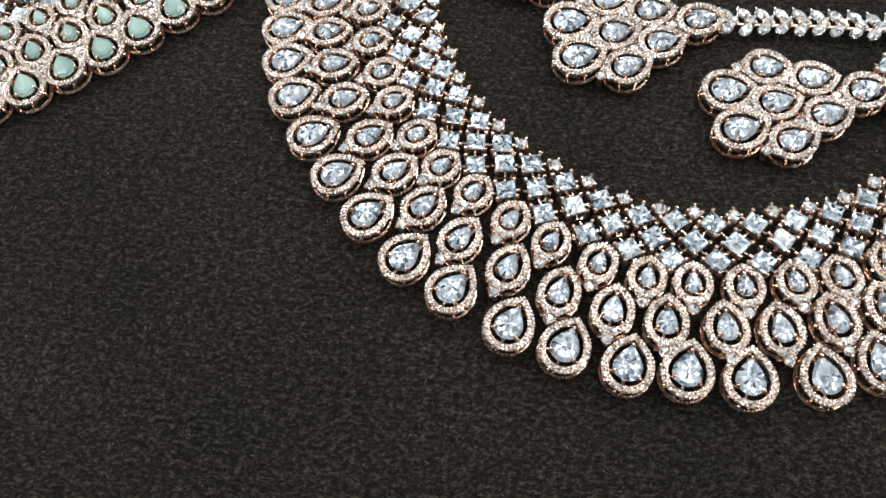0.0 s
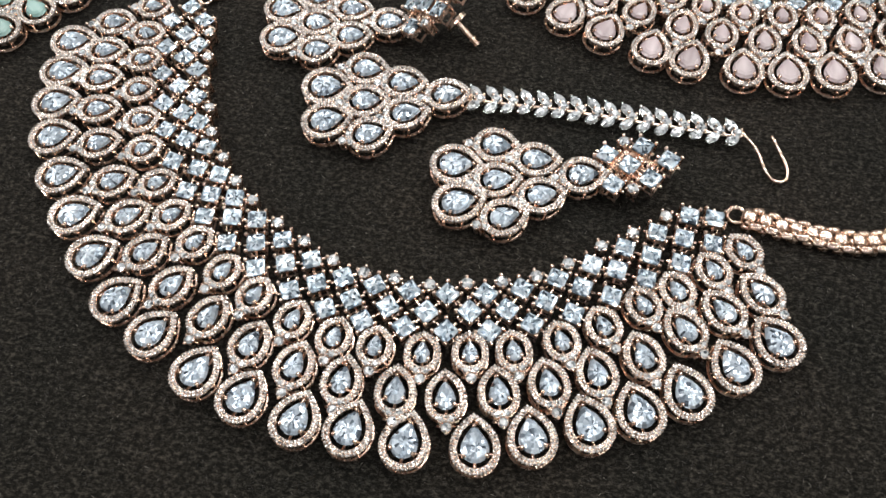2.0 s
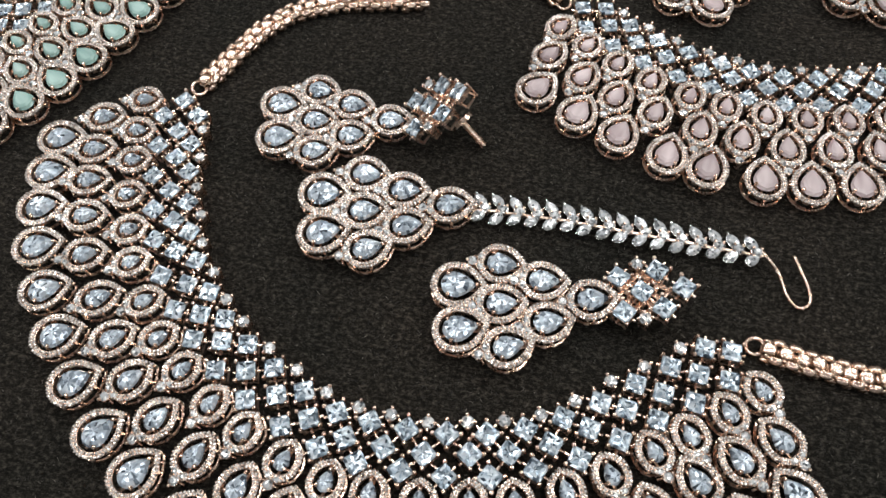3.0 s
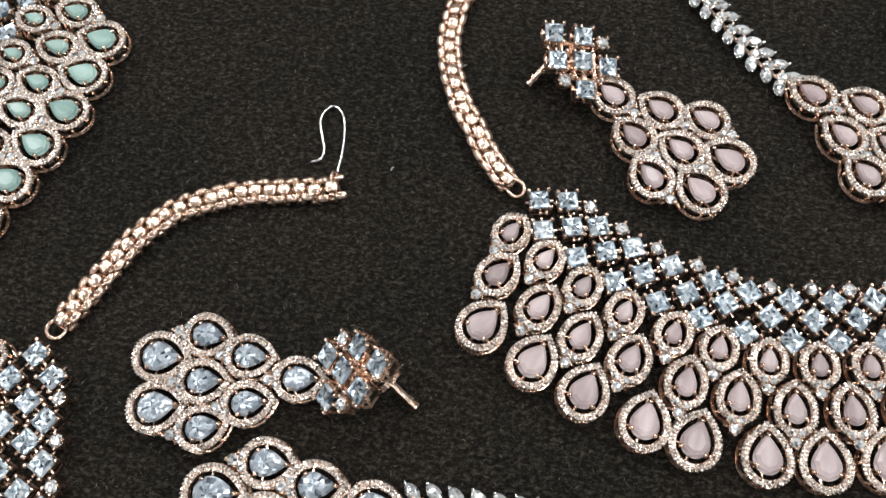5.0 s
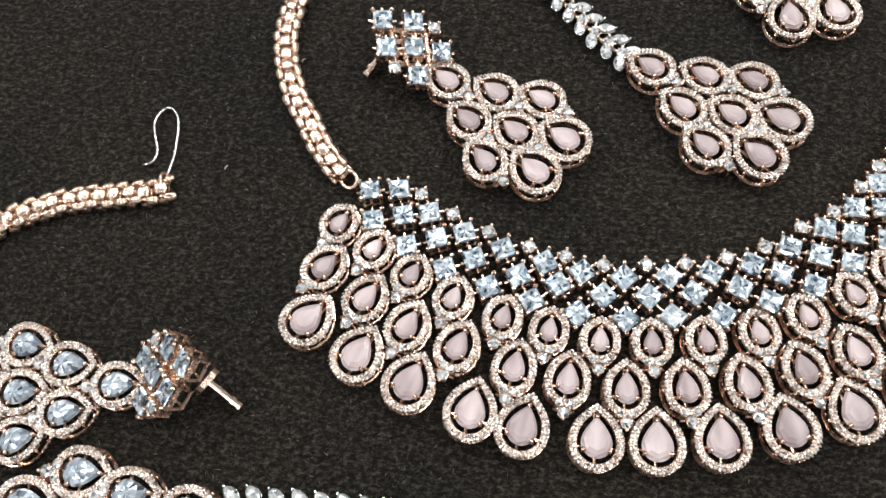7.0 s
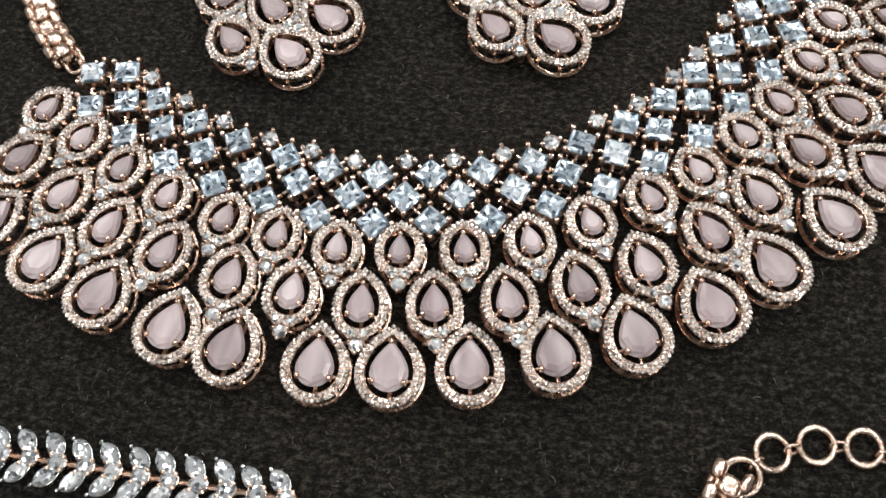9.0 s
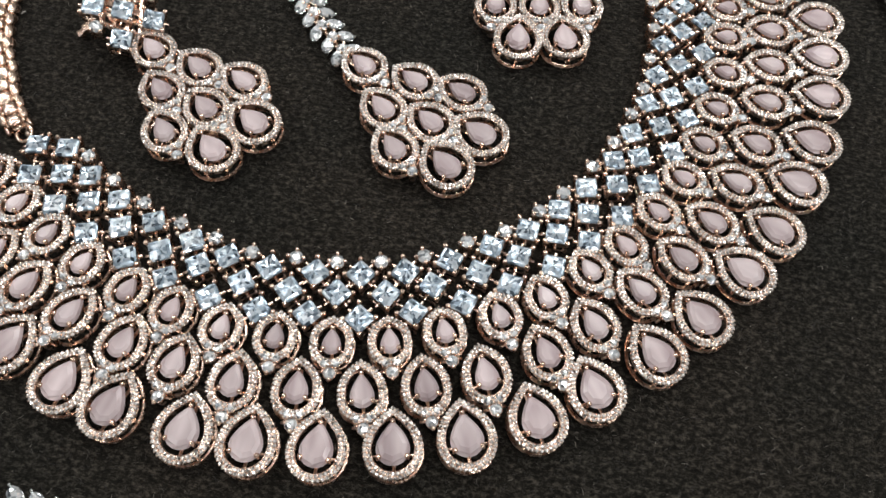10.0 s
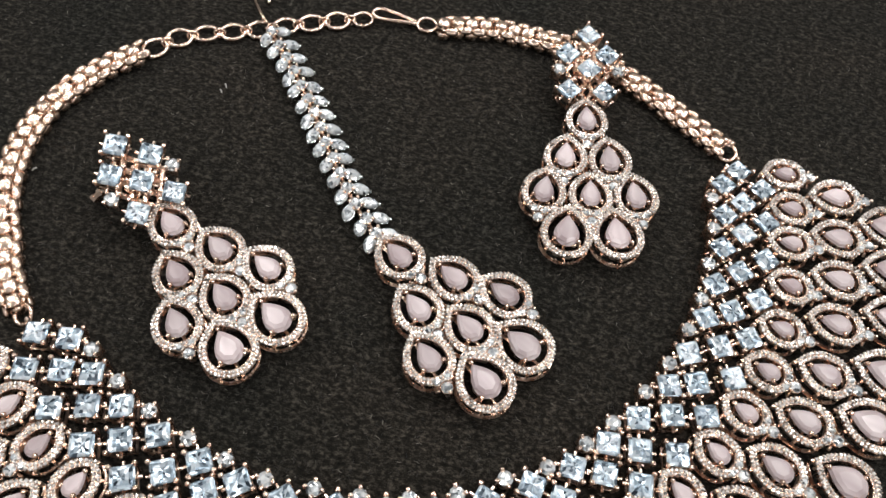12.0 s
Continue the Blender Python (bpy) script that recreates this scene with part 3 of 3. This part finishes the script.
def bib(parent, colour, small, medium, large, side, net):
    """Three staggered rows of pear drops under a net of square links. side: +1 if the inner edge lies left of the rows' run. net: how far in its four rows lie."""
    near = lambda p: colour == "pink" and 118 < p[0] < 134 and p[1] < 161
    s, m, o = (np.array(r, float) for r in (small, medium, large))
    run = np.gradient(s, axis=0)
    run = np.array([run[max(0, k - 1):k + 2].mean(0) for k in range(len(s))])
    run /= np.hypot(*run.T)[:, None]
    inward = side * np.stack([-run[:, 1], run[:, 0]], 1)
    for k, p in enumerate(s):
        pear_drop(parent, "small", colour, *p, inward[k], True, 0.0, near(p))
    for k, p in enumerate(m):
        pear_drop(parent, "medium", colour, *p, unit(p, s[k:k + 2].mean(0)), True, 0.0, near(p))
    for k, p in enumerate(o):
        pear_drop(parent, "large", colour, *p, unit(p, m[k:k + 2].mean(0)), False, 0.0, near(p))
    for k in range(len(s)):
        square_link(parent, BIG, *(s[k] + net[1] * inward[k]), inward[k])
        if 0 < k < len(s) - 1:
            square_link(parent, TINY, *(s[k] + net[3] * inward[k]), inward[k])
        if k + 1 < len(s):
            mid, n = s[k:k + 2].mean(0), inward[k:k + 2].mean(0)
            square_link(parent, BIG, *(mid + net[0] * n), n)
            square_link(parent, BIG, *(mid + net[2] * n), n)


pink = thing("necklace", "rose gold bib necklace with milky pink pear stones on black felt", "necklace", "necklaces on the felt")
PINK_S = [(74.4, 190.3), (81.2, 184.9), (88.4, 180.0), (96.2, 175.7), (105.0, 172.1), (113.2, 170.0), (121.9, 168.0), (131.1, 167.9), (140.0, 168.4), (149.3, 169.9), (158.0, 172.8), (166.6, 177.1), (174.1, 181.6), (181.0, 187.6), (186.6, 193.3), (192.2, 200.8), (196.7, 208.5), (200.4, 216.9), (202.8, 225.3), (204.4, 234.1), (205.0, 243.2), (204.9, 251.1), (203.9, 258.7)]
PINK_M = [(72.2, 181.5), (80.1, 175.6), (88.2, 170.6), (97.1, 166.7), (106.9, 163.3), (116.2, 161.1), (126.1, 159.8), (136.2, 159.9), (146.5, 161.1), (156.2, 163.6), (165.6, 166.9), (175.0, 172.0), (182.4, 178.1), (189.9, 185.2), (196.6, 192.5), (201.8, 200.4), (206.5, 209.4), (210.0, 218.6), (212.4, 228.4), (213.4, 237.5), (213.7, 246.6), (213.6, 255.7)]
PINK_O = [(69.9, 171.4), (79.5, 165.2), (88.7, 160.3), (99.5, 155.8), (108.5, 153.3), (120.6, 151.3), (130.8, 151.0), (141.5, 151.7), (152.9, 153.6), (163.7, 156.8), (174.2, 161.3), (183.1, 167.0), (192.5, 174.6), (200.2, 182.1), (207.4, 191.9), (212.7, 200.7), (217.4, 211.2), (220.6, 220.9), (223.0, 232.0), (223.5, 241.7), (223.2, 251.1)]
bib(pink, "pink", PINK_S, PINK_M, PINK_O, 1, (4.6, 9.0, 12.5, 14.7))
place("jump_ring", RING, pink, pose(0.0752, 0.2008, 0, 0, 0, -40))
place("jump_ring", RING, pink, pose(0.1932, 0.2636, 0, 0, 0, -30))
woven_chain(pink, [(73.4, 202.2), (70.6, 205.6), (66.4, 213.0), (62.7, 220.0), (60.0, 229.0), (59.7, 238.2), (62.6, 248.1), (67.7, 255.7), (71.6, 259.6)])
woven_chain(pink, [(131.3, 282.9), (141.6, 285.0), (153.0, 284.5), (159.3, 283.2), (169.4, 279.6), (177.0, 274.9), (184.2, 270.0), (191.0, 265.0)])
BACK = [tuple(p) for p, _ in spline([(74.2, 263.0), (78.2, 267.0), (82.0, 268.8), (90.3, 271.8), (95.0, 273.8), (101.7, 276.8), (107.8, 279.4), (113.9, 281.5)], 5.6)]
for k, (a, b) in enumerate(zip(BACK, BACK[1:])):
    d = unit(a, b)
    place("extension_link", LINK, pink, pose(a[0] * MM, a[1] * MM, 0, random.uniform(-8, 8), 0, math.degrees(math.atan2(d[1], d[0]))) @ Matrix.Diagonal((1.2, 1.12, 1.1, 1)))
    place("connecting_link", SMALL_LINK, pink, pose((a[0] + b[0]) / 2 * MM, (a[1] + b[1]) / 2 * MM, 0, 0, 0, math.degrees(math.atan2(d[1], d[0]))))
place("extension_link", LINK, pink, pose(0.1139, 0.2815, 0, 0, 0, 20))
place("extension_link", LINK, pink, pose(0.1277, 0.2834, 0, 0, 0, 5))
place("clasp", hook_mesh([(125.6, 283.4, 1.2), (121.0, 284.5, 1.3), (117.2, 285.2, 1.3), (115.6, 283.8, 1.3), (117.0, 282.4, 1.3), (121.0, 282.4, 1.3), (125.6, 283.0, 1.2)], 0.5, CHAIN), pink, None, "rose gold hook clasp")

white = thing("necklace", "rose gold bib necklace with clear pear stones on black felt", "necklace", "necklaces on the felt")
WHITE_S = [(-21.3, 159.7), (-20.9, 151.0), (-19.4, 143.0), (-18.1, 134.0), (-15.3, 125.7), (-12.6, 117.8), (-7.5, 109.2), (-2.4, 101.9), (4.1, 95.9), (11.5, 89.8), (19.2, 85.1), (27.5, 80.6), (36.2, 77.5), (44.7, 76.3), (53.8, 75.8), (63.0, 76.5), (71.6, 77.7), (80.7, 80.5), (88.7, 84.5), (96.2, 89.5), (103.1, 93.4), (110.3, 98.3), (117.0, 103.3)]
WHITE_M = [(-29.5, 154.0), (-29.2, 145.0), (-28.1, 136.7), (-26.1, 128.0), (-23.1, 118.9), (-17.4, 109.3), (-11.7, 100.9), (-5.5, 93.1), (1.9, 86.0), (11.0, 79.8), (20.1, 75.0), (29.7, 71.2), (39.2, 69.2), (49.4, 67.9), (59.2, 67.9), (68.9, 69.6), (78.3, 71.8), (87.4, 74.9), (96.0, 79.0), (104.4, 84.9), (112.2, 89.7), (119.9, 94.2)]
WHITE_O = [(-38.0, 147.4), (-37.6, 138.3), (-36.5, 129.3), (-34.1, 119.9), (-29.2, 109.9), (-23.3, 100.5), (-16.5, 91.4), (-8.7, 82.4), (0.3, 75.4), (10.8, 68.5), (20.6, 64.4), (31.6, 61.0), (41.8, 60.0), (52.5, 58.7), (65.1, 59.2), (75.4, 61.6), (86.1, 64.8), (95.1, 68.0), (104.1, 72.6), (113.2, 78.4), (122.1, 84.3)]
bib(white, "clear", WHITE_S, WHITE_M, WHITE_O, 1, (5.1, 9.3, 12.9, 15.2))
place("jump_ring", RING, white, pose(0.1168, 0.1134, 0, 0, 0, -15))
place("jump_ring", RING, white, pose(-0.0106, 0.1660, 0, 0, 0, 60))
woven_chain(white, [(-9.2, 168.0), (-8.0, 170.0), (-3.5, 178.0), (1.5, 185.7), (8.4, 191.7), (16.6, 195.2), (26.2, 196.9), (34.6, 197.6), (38.2, 198.4)], 3.1, 1)
place("jump_ring", SMALL_LINK, white, pose(0.0388, 0.2002, 0.0012, 0, 0, 90) @ Matrix.Diagonal((1.3, 1.3, 1.3, 1)))
place("hook", hook_mesh([(38.9, 200.5, 2.2), (38.9, 201.4, 2.0), (39.5, 207.4, 1.6), (38.8, 214.8, 1.2), (36.2, 217.6, 1.0), (33.9, 214.2, 1.0), (35.5, 207.4, 1.0), (34.8, 205.0, 0.9), (33.0, 204.4, 0.8)], 0.34, SILVER), white, None, "bent silver wire hook")
woven_chain(white, [(119.5, 112.8), (128.9, 110.4), (137.8, 108.9), (146.0, 109.4), (156.0, 113.6), (165.0, 122.0), (170.5, 131.0), (174.3, 137.7)], 3.1, 1)
TAIL = [(176.8, 139.4), (180.6, 142.4), (186.5, 143.6), (192.4, 143.5), (198.0, 141.3), (203.2, 137.9), (207.5, 133.7)]
for k, (a, b) in enumerate(zip(TAIL, TAIL[1:])):
    d = unit(a, b)
    turn = math.degrees(math.atan2(d[1], d[0]))
    place("extension_link", LINK, white, pose(a[0] * MM, a[1] * MM, 0, 0, random.uniform(-12, 12), turn) @ Matrix.Diagonal((1.08, 1.34, 1.3, 1)))
    place("connecting_link", SMALL_LINK, white, pose((a[0] + b[0]) / 2 * MM, (a[1] + b[1]) / 2 * MM, 0, 0, 0, turn))

mint = thing("necklace", "rose gold bib necklace with milky mint pear stones on felt", "necklace", "necklaces on the felt")
MINT_RUN = [(-118.4, 112.8), (-99.5, 120.2), (-83.6, 129.4), (-67.0, 142.1), (-53.4, 153.0), (-39.1, 171.2), (-30.1, 188.0), (-22.3, 204.0), (-18.3, 212.6), (-16.5, 220.9), (-14.5, 229.1)]
MINT_O = [p for p, _ in spline(MINT_RUN, 8.9)]


def inner_row(row, gap):
    """The next row inward, one longer and half a step along."""
    row = np.array(row)
    row = np.vstack([2 * row[0] - row[1], row, 2 * row[-1] - row[-2]])
    mid, d = (row[1:] + row[:-1]) / 2, np.diff(row, axis=0)
    d /= np.hypot(*d.T)[:, None]
    return mid + gap * np.stack([-d[:, 1], d[:, 0]], 1)


MINT_M = inner_row(MINT_O, 8.2)
bib(mint, "mint", inner_row(MINT_M, 8.2), MINT_M, MINT_O, 1, (4.6, 9.0, 12.5, 14.7))

# ---- earrings and hair pendants ----
CLUSTER = [(0, 0, "pendant"), (-4.3, -9.3, "pendant"), (4.3, -9.3, "pendant"), (-8.8, -17.3, "pendant"), (0, -17.9, "pendant"), (8.8, -17.3, "pendant"),
           (-4.7, -26.2, "pendant_large"), (4.7, -26.2, "pendant_large")]
STUD = [(0, 18.4, BIG), (-3.9, 13.8, BIG), (3.9, 13.8, BIG), (0, 10.0, BIG), (-5.9, 9.9, TINY), (5.9, 9.9, TINY), (-3.7, 6.1, BIG), (3.7, 6.1, BIG)]


def across(x, y, neck, foot):
    """A place in the cluster's own axes (y towards the stud) laid on the felt."""
    up = unit(foot, neck)
    return np.array(neck) + y * up + x * np.array([up[1], -up[0]]), up


def cluster(parent, colour, neck, foot, scale=1.0):
    for x, y, size in CLUSTER:
        p, up = across(x * scale, y * scale, neck, foot)
        fan = radians(-1.2 * x)
        tip = (up[0] * math.cos(fan) + up[1] * math.sin(fan), up[1] * math.cos(fan) - up[0] * math.sin(fan))
        pear_drop(parent, size, colour, *p, tip, size == "pendant", 0.0, False, scale)


def post_mesh(a, b):
    bm = bmesh.new()
    a, b = Vector(a) * MM, Vector(b) * MM
    tube(bm, [a, b], 0.7 * MM, 8)
    tube(bm, [a.lerp(b, 0.72), a.lerp(b, 0.8)], 1.0 * MM, 8)
    tube(bm, [a.lerp(b, 0.92), b], 0.9 * MM, 8)
    d = (b - a).normalized()
    tube(bm, [a - d * 0.6 * MM, a + d * 0.5 * MM], 3.0 * MM, 18)
    return finish(bm, "ear_post", CHAIN)


def earring(colour, label, neck, foot, post=None, lift=2.4, tilt=6, scale=1.0, reach=0.0):
    """tilt: degrees by which the stud is propped up at its far end."""
    c, s = math.cos(radians(tilt)), math.sin(radians(tilt))
    e = thing("earring", label, "earring", "earrings on the felt")
    cluster(e, colour, neck, foot, scale)
    for x, y, kit in STUD:
        p, up = across(x, 3 + (y - 3) * c + reach, neck, foot)
        square_link(e, kit, *p, up, lift * min(1, y / 10) + (y - 3) * s, 4.0, tilt)
    ends = []
    for x, y in ((0, 15.4), (4.5, 10.0), (0, 4.9), (-4.5, 10.0)):
        p, up = across(x, 3 + (y - 3) * c + reach, neck, foot)
        ends.append(Vector((p[0] * MM, p[1] * MM, (lift * min(1, y / 10) + (y - 3) * s + 2.2) * MM)))
    for k in range(4):
        a, q = ends[k], ends[(k + 1) % 4]
        for f in (0.0, 0.33, 0.66):
            bm = bmesh.new()
            tube(bm, [a.lerp(q, f), ends[(k + 3) % 4].lerp(ends[(k + 2) % 4], f)], 0.55 * MM, 6)
            place("back_bar", finish(bm, "back_bar", ROSE), e)
    if post:
        place("post", post_mesh(*post), e, None, "rose gold ear post with a round back")
    return e


earring("pink", "drop earring with pink pear stones and square stud", (94.1, 221.6), (114.2, 204.9), ((82.0, 230.5, 4.6), (76.9, 225.3, 0.9)), tilt=16)
earring("pink", "drop earring with pink pear stones, stud over chain", (164.2, 262.8), (168.0, 237.1), lift=3.9)
earring("clear", "drop earring with clear pear stones and square stud", (84.0, 119.3), (58.0, 115.0), scale=1.04)
earring("clear", "drop earring with clear pear stones, post showing", (37.0, 159.4), (11.0, 157.0), ((53.4, 160.2, 4.4), (58.8, 156.2, 1.2)), tilt=36, scale=0.98, reach=2.4)


def leaf_meshes():
    bm = bmesh.new()
    L, W, z = 1.95 * MM, 1.25 * MM, 2.5 * MM
    rim = lambda k, h: [bm.verts.new((W * k * math.sin(t) * abs(math.sin(t)) ** 0.25, -L * (1 if k <= 1 else 1.08) * math.cos(t) * k ** 0.6, z + h * MM)) for t in [2 * math.pi * i / 14 for i in range(14)]]
    t = rim(0.5, 0.5)
    loft(bm, [rim(0.4, -1.2), rim(0.95, -0.2), rim(0.92, 0.0), rim(0.72, 0.33), t])
    bm.faces.new(t)
    stone = finish(bm, "leaf_stone", ROUND)
    bm = bmesh.new()
    loft(bm, [rim(0.6, -2.45), rim(0.9, -0.9), rim(0.97, -0.4), rim(0.9, -0.35), rim(0.6, -1.2)], closed=True)
    ball(bm, (0, -L * 1.02, z + 0.1 * MM), 0.4 * MM)
    ball(bm, (0, L * 0.98, z + 0.1 * MM), 0.32 * MM)
    return finish(bm, "leaf_setting", SILVER), stone


def bud_meshes():
    bm = bmesh.new()
    ring = [(math.cos(2 * math.pi * k / 10), math.sin(2 * math.pi * k / 10)) for k in range(10)]
    cup = lambda s, h: [bm.verts.new((x * s * MM, y * s * MM, h * MM)) for x, y in ring]
    t = cup(0.7, 3.3)
    loft(bm, [cup(0.3, 1.3), cup(1.25, 2.7), t])
    bm.faces.new(t)
    stone = finish(bm, "bud_stone", ROUND)
    bm = bmesh.new()
    loft(bm, [cup(0.8, 0.02), cup(1.2, 2.0), cup(1.32, 2.6), cup(1.15, 2.65), cup(0.7, 1.6)], closed=True)
    for k in range(4):
        a = radians(45 + 90 * k)
        ball(bm, (1.25 * math.cos(a) * MM, 1.25 * math.sin(a) * MM, 2.95 * MM), 0.36 * MM)
    tube(bm, [(0, -1.0 * MM, 1.2 * MM), (0, -3.4 * MM, 1.2 * MM)], 0.4 * MM, 6)
    return finish(bm, "bud_setting", ROSE), stone


LEAF, BUD = leaf_meshes(), bud_meshes()


def strand(parent, points, pitch, lift=0.0):
    """Pairs of leaf-shaped stones along a row of round ones; they open towards the start."""
    rows = spline(points, pitch)
    for k, (p, d) in enumerate(rows):
        rise = lift * max(0.0, (k / len(rows) - 0.6) / 0.4)
        bud = place("round_link", BUD[0], parent, spin(p[0], p[1], d, rise, 3.0))
        place("round_stone", BUD[1], bud, None, "small round clear stone")
        for sx in (-1, 1):
            c, s = math.cos(radians(46 * sx)), math.sin(radians(46 * sx))
            out = np.array([d[1], -d[0]]) * sx
            q = p + out * 1.95 - d * 1.1
            leaf = place("leaf_link", LEAF[0], parent, spin(q[0], q[1], (d[0] * c - d[1] * s, d[0] * s + d[1] * c), rise, 5.0))
            place("leaf_stone", LEAF[1], leaf, None, "clear leaf-shaped stone")


pendant = thing("hair_pendant", "hair pendant with clear pear stones and leaf strand", "hair pendant", "hair pendants on the felt")
cluster(pendant, "clear", (53.1, 138.2), (23.9, 133.4), 1.055)
strand(pendant, [(60.4, 139.3), (75.2, 138.7), (91.2, 137.1), (106.6, 135.4), (118.3, 134.2)], 3.85)
place("hook", hook_mesh([(119.4, 134.4, 2.6), (122.3, 130.0, 2.4), (123.9, 125.4, 1.6), (126.0, 123.0, 1.0), (128.4, 123.6, 1.0), (128.9, 126.4, 1.2), (127.3, 131.0, 1.8), (126.0, 134.2, 2.2)], 0.42, CHAIN), pendant, None, "bent rose gold wire hook")

pendant = thing("hair_pendant", "hair pendant with pink pear stones, strand crossing a chain", "hair pendant", "hair pendants on the felt")
cluster(pendant, "pink", (135.0, 224.3), (157.6, 207.7), 1.015)
strand(pendant, [(129.6, 229.2), (123.0, 236.2), (116.6, 245.0), (110.6, 254.0), (104.0, 263.0), (97.1, 271.0)], 3.85, 1.2)
place("hook", hook_mesh([(95.6, 272.6, 4.0), (93.4, 275.2, 4.0), (90.0, 281.0, 2.0), (87.6, 288.0, 1.0), (89.0, 290.0, 0.8), (91.0, 288.6, 0.8), (93.0, 281.0, 1.0)], 0.42, CHAIN), pendant, None, "bent rose gold wire hook")


# ---- silver bead chain at the edge ----
def course_spots(k):
    return [(1.85 * math.cos(2 * math.pi * (i + 0.5 * k) / 8), 2.4 + 1.75 * math.sin(2 * math.pi * (i + 0.5 * k) / 8)) for i in range(8)]


def bead_course(k):
    bm = bmesh.new()
    for x, z in course_spots(k):
        ball(bm, (x * MM, 0, z * MM), 0.68 * MM, 7)
    return finish(bm, "bead_course", SILVER, True)


def core_mesh():
    bm = bmesh.new()
    tube(bm, [(0, -0.7 * MM, 2.4 * MM), (0, 0.7 * MM, 2.4 * MM)], 1.3 * MM, 8)
    return finish(bm, "core", SILVER, True)


def single_bead():
    bm = bmesh.new()
    ball(bm, (0, 0, 0), 0.68 * MM, 7)
    return finish(bm, "bead", SILVER, True)


COURSE, CORE, BEAD = (bead_course(0), bead_course(1)), core_mesh(), single_bead()
silver = thing("bead_chain", "silver beaded tube chain of another set", "chain")
for k, (p, d) in enumerate(spline([(252.0, 330.0), (244.0, 317.0), (236.8, 304.0), (232.4, 293.4), (231.8, 284.0), (234.6, 276.0), (238.3, 269.2), (241.4, 260.4), (244.0, 251.6), (247.0, 241.0), (252.0, 230.0)], 1.2)):
    m = spin(p[0], p[1], d, 0.0, 5.0)
    core = place("core", CORE, silver, m)
    if 254 < p[1] < 294:
        for x, z in course_spots(k % 2):
            place("bead", BEAD, core, pose(x * MM, 0, z * MM))
    else:
        tagged(place("bead_course", COURSE[k % 2], core), kind="stuff")
place("hook", hook_mesh([(243.6, 286.6, 0.6), (247.0, 285.0, 0.8), (253.0, 284.0, 1.0), (258.0, 286.0, 1.0)], 0.45, SILVER), silver)

# ---- lint on the felt ----
def lint(x, y, length, turn):
    bm = bmesh.new()
    c, s = math.cos(radians(turn)) * length / 2, math.sin(radians(turn)) * length / 2
    tube(bm, [tuple(v * MM for v in p) for p in ((x - c, y - s, 0.1), (x - s * 0.15, y + c * 0.15, 0.3), (x + c, y + s, 0.15))], 0.11 * MM, 5)
    tagged(new("lint", finish(bm, "lint", LINT)), "pale speck of lint on black felt", "lint", "lint on the felt")


for row in [(49.8, 204.2, 1.0, 60), (63.2, 229.6, 1.0, 50), (90.6, 255.9, 1.0, -50), (91.1, 257.4, 1.2, -60)]:
    lint(*row)
